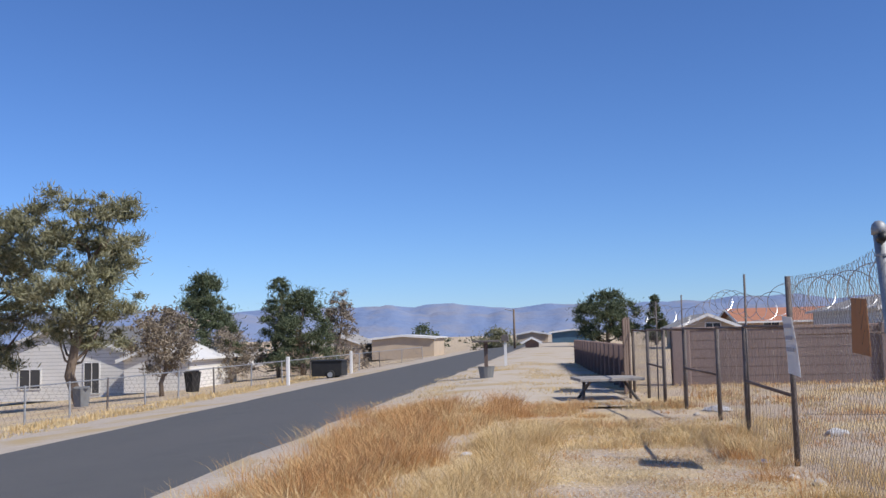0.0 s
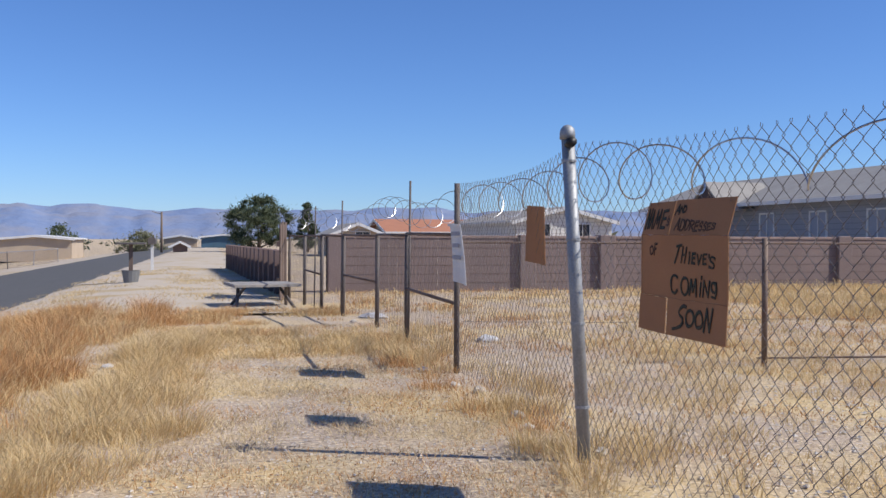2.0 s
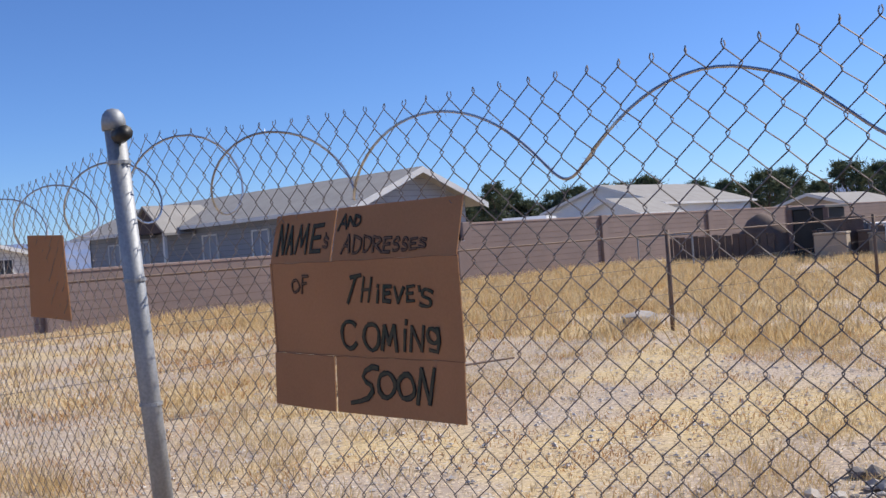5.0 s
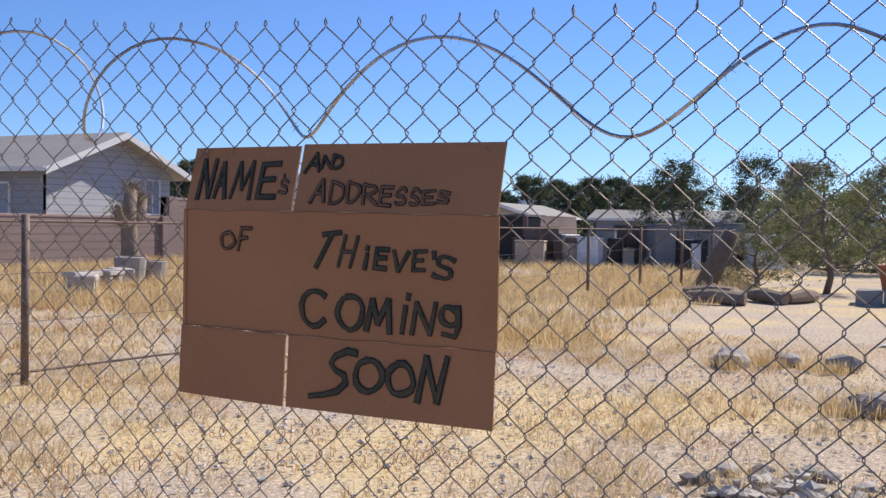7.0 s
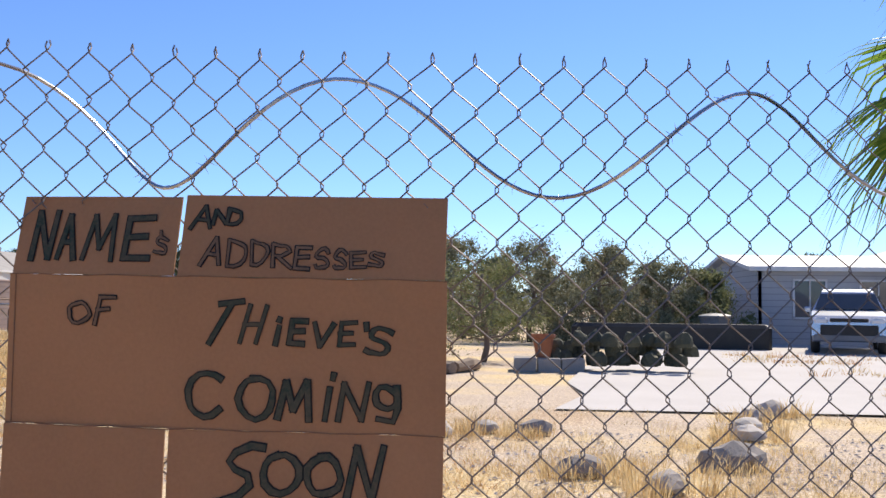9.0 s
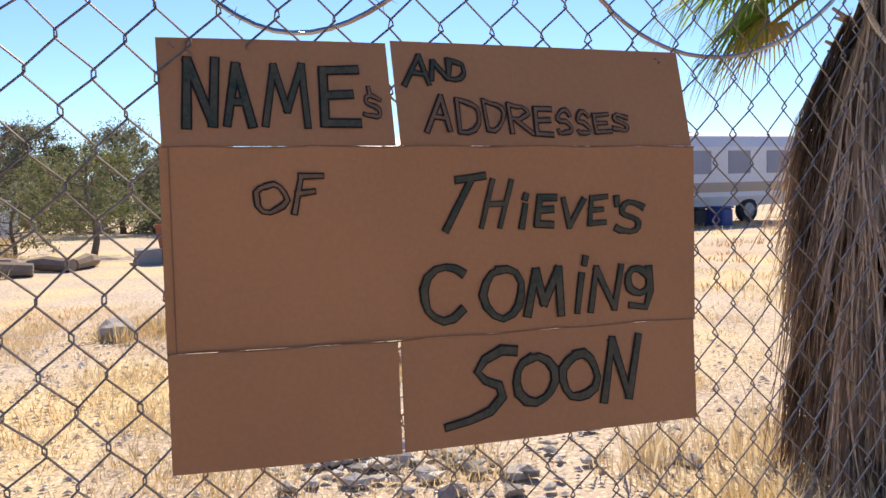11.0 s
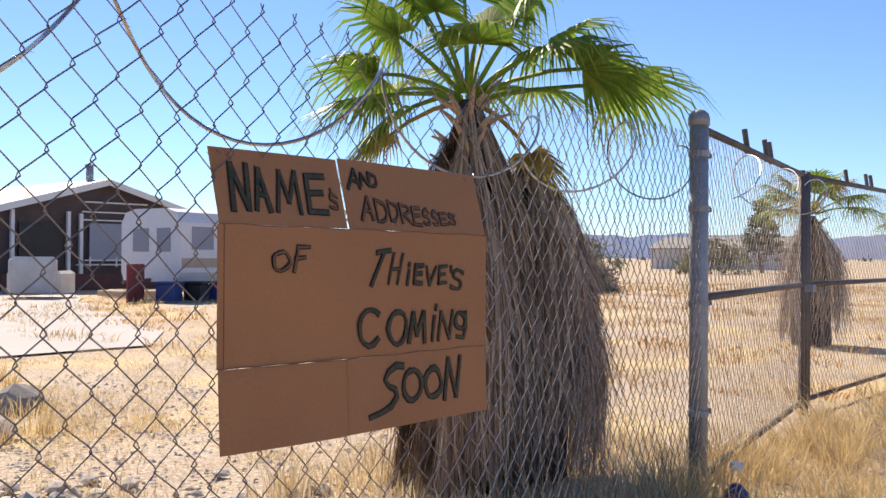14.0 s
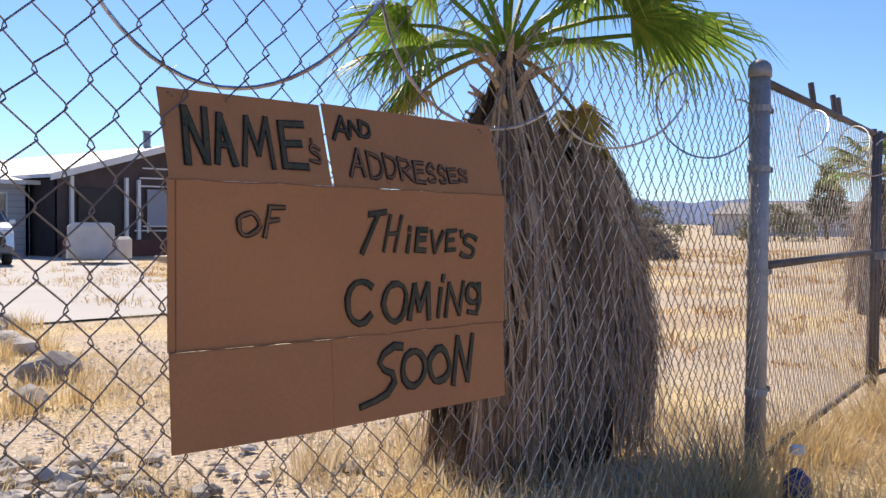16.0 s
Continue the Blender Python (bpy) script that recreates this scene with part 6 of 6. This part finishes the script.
low_wall = Shape().box((0, 0, 0.35), (0.5, 5.4, 0.7), 0, 0.1)
solid("dark_planter_box", low_wall, "black", "long low dark planter box by the shrubs", "planter", (27.2, 2.6, 0), 0)
bin_ = thing("wheelie_bin", "grey lidded rubbish bin by the drive", "bin", (28.6, 1.1, 0))
part("body", Shape().lathe((0, 0, 0), [(0.36, 0.02), (0.45, 0.85), (0.47, 0.87)], 12), "grey_plastic", bin_)
part("lid", Shape().lathe((0, 0, 0.87), [(0.5, 0), (0.5, 0.05), (0.3, 0.1), (0.01, 0.12)], 12), "grey_plastic", bin_)

# sofa
so = thing("armchair", "dirty white upholstered armchair standing on the gravel", "armchair", (25.05, -4.75, 0.03), 215)
part("seat", Shape().box((0, 0, 0.28), (1.1, 1.0, 0.36), 0, 0.08), "sofa", so)
part("backrest", Shape().box((0, -0.46, 0.62), (1.3, 0.3, 0.95), 0, 0.1), "sofa", so)
for s in (-1, 1):
    part("armrest", Shape().box((s * 0.62, 0.02, 0.42), (0.24, 1.0, 0.6), 0, 0.08), "sofa", so)
part("cushion", Shape().box((0, 0.05, 0.52), (0.86, 0.8, 0.14), 0, 0.05), "sofa", so)


def wheel(parent, at, r, w):
    ob = part("wheel", Shape().tube([(0, -w / 2, 0), (0, -w / 2 * 0.8, 0), (0, w / 2 * 0.8, 0), (0, w / 2, 0)], [r * 0.9, r, r, r * 0.9], 20), "tyre", parent, "black rubber tyre", True, Matrix.Translation(at))
    part("rim", Shape().tube([(0, -w / 2 - 0.012, 0), (0, w / 2 + 0.012, 0)], r * 0.58, 14), "galv", ob, "grey wheel rim")
    return ob


# travel trailer
tt = thing("travel_trailer", "old white travel trailer parked by the porch", "trailer", (21.25, -6.45, 0.03), 8)
body = Shape().extrude([(0.15, 0.45), (2.1, 0.45), (2.2, 0.7), (2.2, 2.0), (2.05, 2.28), (1.7, 2.38), (0.5, 2.38), (0.15, 2.28), (0.0, 2.0), (0.0, 0.7)], -4.6, 0.0)
part("body", body, "white_metal", tt)
part("stripe", Shape().box((-0.004, -2.3, 0.95), (0.012, 4.5, 0.25)), "tan", tt, "faded tan lower stripe")
for x, w in ((0.5, 0.5), (1.35, 0.6)):
    part("window", Shape().box((x + 0.1, 0.006, 1.55), (w, 0.03, 0.62), 0, 0.01), "screen", tt)
for y in (-0.8, -2.2, -3.6):
    part("window", Shape().box((-0.006, y, 1.6), (0.03, 0.8, 0.6), 0, 0.01), "screen", tt)
for y in (-2.6,):
    wheel(tt, (0.15, y, 0.33), 0.33, 0.2).matrix_basis = pose(0.15, y, 0.33, 0, 0, 90)
part("coupling", Shape().tube([(1.1, 0, 0.5), (1.1, 0.9, 0.45)], 0.05, 6), "dark_steel", tt)
for x, y, m, lb in ((20.95, -5.9, "blue", "blue plastic storage tub with lid"), (20.75, -6.6, "black", "black plastic tub by the trailer"), (20.65, -7.3, "blue", "blue plastic tub by the trailer")):
    tb = thing("storage_tub", lb, "tub", (x, y, 0.03), 20)
    part("body", Shape().box((0, 0, 0.22), (0.55, 0.42, 0.44), 0, 0.04), m, tb)
    part("lid", Shape().box((0, 0, 0.46), (0.6, 0.46, 0.05), 0, 0.02), m, tb)
solid("striped_mat", Shape().box((0, 0, 0.45), (0.05, 0.9, 0.95), 0, 0.01), "red", "faded red striped mat leaning on tubs", "mat", (21.5, -5.3, 0.03), 30)
for i, (x, y, s) in enumerate([(24.4, -6.6, 0.4), (25.0, -7.4, 0.3), (24.0, -7.6, 0.5), (27.4, -5.4, 0.5)]):
    solid("lumber", Shape().box((0, 0, 0.08), (1.6 * s + 0.6, 0.4, 0.16), 0, 0.02), "tan", "pale board lying on the gravel", "board", (x, y, 0.03), 60 * i, "boards by the porch")

# car
car = thing("suv_car", "silver compact SUV parked facing the fence", "car", (27.1, -2.1, 0.03), 163)
prof = [(-2.15, 0.42), (-2.2, 0.75), (-2.05, 0.98), (-1.9, 1.05), (-1.55, 1.58), (-1.2, 1.66), (0.2, 1.66), (0.55, 1.58), (1.12, 1.08), (1.95, 0.96), (2.18, 0.8), (2.2, 0.45), (2.0, 0.3), (-2.0, 0.3)]
cb = Shape().extrude(prof, -0.88, 0.88)
cb.v = [(x, y * (1.0 if z < 1.08 else 1.0 - 0.32 * (z - 1.08) / 0.58), z) for x, y, z in cb.v]
part("body", cb, "car_paint", car)
ws = Shape().add([(0.58, -0.66, 1.53), (0.58, 0.66, 1.53), (1.09, 0.80, 1.12), (1.09, -0.80, 1.12)], [(0, 3, 2, 1)])
ws.v = [(x + 0.012, y, z + 0.012) for x, y, z in ws.v]
part("windscreen", ws, "glass", car)
for s in (-1, 1):
    sw = Shape().add([(-1.5, s * 0.79, 1.50), (0.45, s * 0.79, 1.50), (0.95, s * 0.895, 1.12), (-1.75, s * 0.895, 1.12)], [(0, 1, 2, 3)])
    part("side_window", sw, "glass", car)
    part("headlight", Shape().box((2.12, s * 0.66, 0.84), (0.16, 0.34, 0.13), 0, 0.04), "white_metal", car, "clear headlight")
    part("mirror", Shape().box((0.85, s * 0.98, 1.12), (0.12, 0.2, 0.14), 0, 0.04), "car_paint", car)
    part("roof_rail", Shape().tube([(-1.2, s * 0.62, 1.70), (0.2, s * 0.62, 1.70)], 0.025, 6), "galv", car)
    for x in (-1.35, 1.38):
        wheel(car, (x, s * 0.80, 0.34), 0.34, 0.22)
part("grille", Shape().box((2.19, 0, 0.60), (0.06, 1.35, 0.26), 0, 0.03), "black", car, "black lower grille")
part("upper_grille", Shape().box((2.17, 0, 0.86), (0.06, 0.9, 0.07), 0, 0.02), "black", car)
part("bumper", Shape().box((2.17, 0, 0.42), (0.12, 1.7, 0.16), 0, 0.04), "grey_plastic", car)

van = thing("cargo_van", "white van parked beside the grey house", "van", (34.5, 32.5, 0), 30)
part("body", Shape().extrude([(-2.4, 0.4), (-2.4, 2.0), (-2.2, 2.15), (1.2, 2.15), (1.9, 1.35), (2.5, 1.15), (2.5, 0.4)], -0.95, 0.95), "white_metal", van)
for s in (-1, 1):
    part("side_window", Shape().box((0.3, s * 0.955, 1.65), (3.6, 0.02, 0.55)), "glass", van)
    for x in (-1.5, 1.6):
        wheel(van, (x, s * 0.85, 0.36), 0.36, 0.24)

# ---- verge and roadside things ----
piers = thing("pier_wall", "row of reddish scalloped wall piers along the verge", "wall", (0.9, 24.0, 0))
for i in range(15):
    u = i / 14
    x, y = 0.35 - 0.7 * u, 0.4 + 17.0 * u
    part("panel", Shape().extrude([(-0.55, 0), (0.55, 0), (0.55, 0.62), (0.25, 0.80), (0.0, 0.92), (-0.25, 0.80), (-0.55, 0.62)], -0.06, 0.06), "wood_pink", piers, "", False, Matrix.Translation((x, y, 0)) @ pose(0, 0, 0, 0, 0, 87))
    part("pier", Shape().box((0, 0, 0.48), (0.22, 0.22, 0.96), 0, 0.02), "wood_pink", piers, "", False, Matrix.Translation((x - 0.05, y + 0.58, 0)))
dark_gate = thing("plank_gate", "dark weathered plank gate by the fence end", "gate", (1.15, 23.0, 0), 80)
for k in range(6):
    part("plank", Shape().box((-0.55 + 0.22 * k, 0.01 * (k % 2), 0.75), (0.2, 0.03, 1.45 + 0.06 * (k % 3)), 0, 0.01), "wood_dark", dark_gate)
for z in (0.4, 1.1):
    part("rail", Shape().box((0, 0.04, z), (1.3, 0.05, 0.1)), "wood_dark", dark_gate)
bench = thing("plank_table", "low weathered plank table on crossed legs", "table", (0.62, 20.9, 0), 8)
for k in range(4):
    part("board", Shape().box((0, -0.42 + 0.28 * k, 0.40), (1.15, 0.26, 0.05), 0, 0.008), "concrete", bench)
for s in (-1, 1):
    part("leg", Shape().tube([(s * 0.5, -0.35, 0), (s * 0.35, 0.35, 0.38)], 0.03, 6), "dark_steel", bench)
    part("leg", Shape().tube([(s * 0.5, 0.35, 0), (s * 0.35, -0.35, 0.38)], 0.03, 6), "dark_steel", bench)
mb = thing("post_stand", "dark flat-topped post standing in a bucket", "mailbox", (-2.3, 31.0, level(-2.3)))
part("bucket", Shape().lathe((0, 0, 0), [(0.18, 0), (0.24, 0.34), (0.25, 0.36), (0.2, 0.33)], 14), "grey_plastic", mb)
part("post", Shape().box((0, 0, 0.62), (0.1, 0.1, 0.9)), "wood_dark", mb)
part("board", Shape().box((0, 0, 1.08), (0.75, 0.5, 0.05), 0, 0.01), "dark_steel", mb)
mb2 = thing("mailbox", "grey mailbox on a pale post by the road", "mailbox", (-2.3, 41.5, level(-2.3)))
part("post", Shape().box((0, 0, 0.5), (0.1, 0.1, 1.0)), "trim", mb2)
box = Shape().extrude([(-0.14, 0), (0.14, 0), (0.14, 0.16), (0.08, 0.26), (-0.08, 0.26), (-0.14, 0.16)], -0.3, 0.3)
part("box", box, "dark_steel", mb2, "", False, Matrix.Translation((0, 0, 1.0)))
pole = thing("utility_pole", "wooden utility pole with a short lamp arm", "utility pole", (-4.5, 100.0, level(-4.5)))
part("pole", Shape().tube([(0, 0, -0.1), (0, 0, 3.9)], [0.13, 0.09], 8), "bark", pole, "", True)
part("arm", Shape().tube([(0, 0, 3.7), (-0.9, 0, 3.95)], 0.04, 6), "galv", pole)
skip = thing("dumpster", "black open-topped metal trailer box by the road", "dumpster", (-11.4, 50.0, level(-11.4)))
part("body", Shape().box((0, 0, 0.5), (1.5, 1.3, 0.72), 0, 0.03), "black", skip)
part("rim", Shape().box((0, 0, 0.88), (1.6, 1.4, 0.06), 0, 0.01), "black", skip)
for s in (-1, 1):
    wheel(skip, (0.2, s * 0.68, 0.22), 0.22, 0.14)

road_fence = thing("road_fence", "low grey chain-link fence along the far roadside", "fence", (-15.2, 20.0, level(-15.2)))
RF = [(-15.3, 22.0), (-15.35, 29.3), (-15.2, 31.6), (-14.9, 33.5), (-14.7, 36.0), (-14.5, 38.5), (-14.0, 41.0), (-13.6, 44.5), (-13.2, 48.0), (-12.9, 52.0), (-12.6, 57.0), (-12.4, 62.0), (-12.2, 68.0), (-12.0, 76.0), (-11.8, 86.0)]
invr = Matrix.Translation((15.2, -20.0, -level(-15.2)))
for i, (x, y) in enumerate(RF):
    z = level(x)
    part("post", Shape().tube([(x, y, z - 0.05), (x + 0.04 * math.sin(i * 3), y, z + 1.12)], 0.035, 6), "galv" if i % 3 else "dark_steel", road_fence, "", False, invr)
for (xa, ya), (xb, yb) in zip(RF, RF[1:]):
    part("rail", Shape().tube([(xa, ya, level(xa) + 1.08), (xb, yb, level(xb) + 1.08)], 0.022, 5), "galv", road_fence, "", False, invr)
RS = np.concatenate([[0], np.cumsum([math.dist(RF[i], RF[i + 1]) for i in range(len(RF) - 1)])])


def rf_place(s, v):
    x = float(np.interp(s, RS, [p[0] for p in RF]))
    return Vector((x, float(np.interp(s, RS, [p[1] for p in RF])), level(x) + 0.03 + 1.04 * v))


part("mesh", chain_mesh(rf_place, float(RS[-1]), 1.04, 0.34, 0.36, 0.004, 3), "wire", road_fence, "grey wire mesh", False, invr)
for x, y, m, lb, w, h in ((-19.6, 41.0, "grey_plastic", "dark lidded bin by the fence", 0.55, 0.85), (-17.6, 48.0, "black", "black wheeled bin near the house", 0.6, 1.05)):
    bn = thing("wheeled_bin", lb, "bin", (x, y, level(x)), 20)
    part("body", Shape().lathe((0, 0, 0), [(w * 0.50, 0.05), (w * 0.66, h * 0.9), (w * 0.70, h * 0.9), (w * 0.70, h * 0.94)], 4), m, bn)
    part("lid", Shape().box((0, 0, h * 0.97), (w * 1.05, w * 1.1, 0.07), 0, 0.02), m, bn)
for i, (x, y, ln) in enumerate([(-11.8, 44.0, 1.0), (-11.6, 56.0, 1.2)]):
    solid("white_post", Shape().box((0, 0, 0.6), (0.14, 0.14, 1.3), 0, 0.02), "trim", "white painted marker post by the road", "post", (x, y, level(x)), 0, "white roadside posts")

# litter at the fence foot
for i, (x, y, s, m) in enumerate([(1.62, 11.2, 0.09, "rock_pale"), (1.75, 10.9, 0.12, "rock_grey"), (1.6, 12.2, 0.10, "paper"), (2.15, 18.2, 0.28, "paper"), (1.72, 17.4, 0.10, "rock_grey"), (2.9, 14.6, 0.24, "paper"), (1.7, 9.8, 0.11, "rock_pale"), (1.65, 9.4, 0.08, "rock_pale"), (1.8, 8.6, 0.10, "rock_pale"), (-1.2, 13.0, 0.10, "paper")]):
    s *= 0.8 if m == "paper" else 0.55
    solid("litter" if m == "paper" else "stone", rock_mesh(300 + i, s, s * 0.7, s * (0.3 if m == "paper" else 0.6)), m, "crumpled white litter by the fence" if m == "paper" else "pale stone at the fence foot", "litter" if m == "paper" else "stone", (x, y, 0.02), i * 50)
cap = thing("blue_bottle", "crushed blue plastic jug at the gate post", "jug", (1.92, 4.62, 0.02), 25)
part("body", Shape().lathe((0, 0, 0), [(0.055, 0.0), (0.06, 0.03), (0.055, 0.085), (0.032, 0.11), (0.02, 0.125)], 14), "blue", cap, "", True)
part("cap", Shape().lathe((0, 0, 0.19), [(0.03, 0), (0.03, 0.03)], 10), "white_metal", cap)
plank_line = Shape().tube([(4.9, 12.1, 0.05), (6.2, 11.85, 0.06), (7.4, 11.6, 0.05)], 0.011, 6)
solid("fallen_pole", plank_line, "rust", "thin rusty pole lying in the dry grass", "pole")
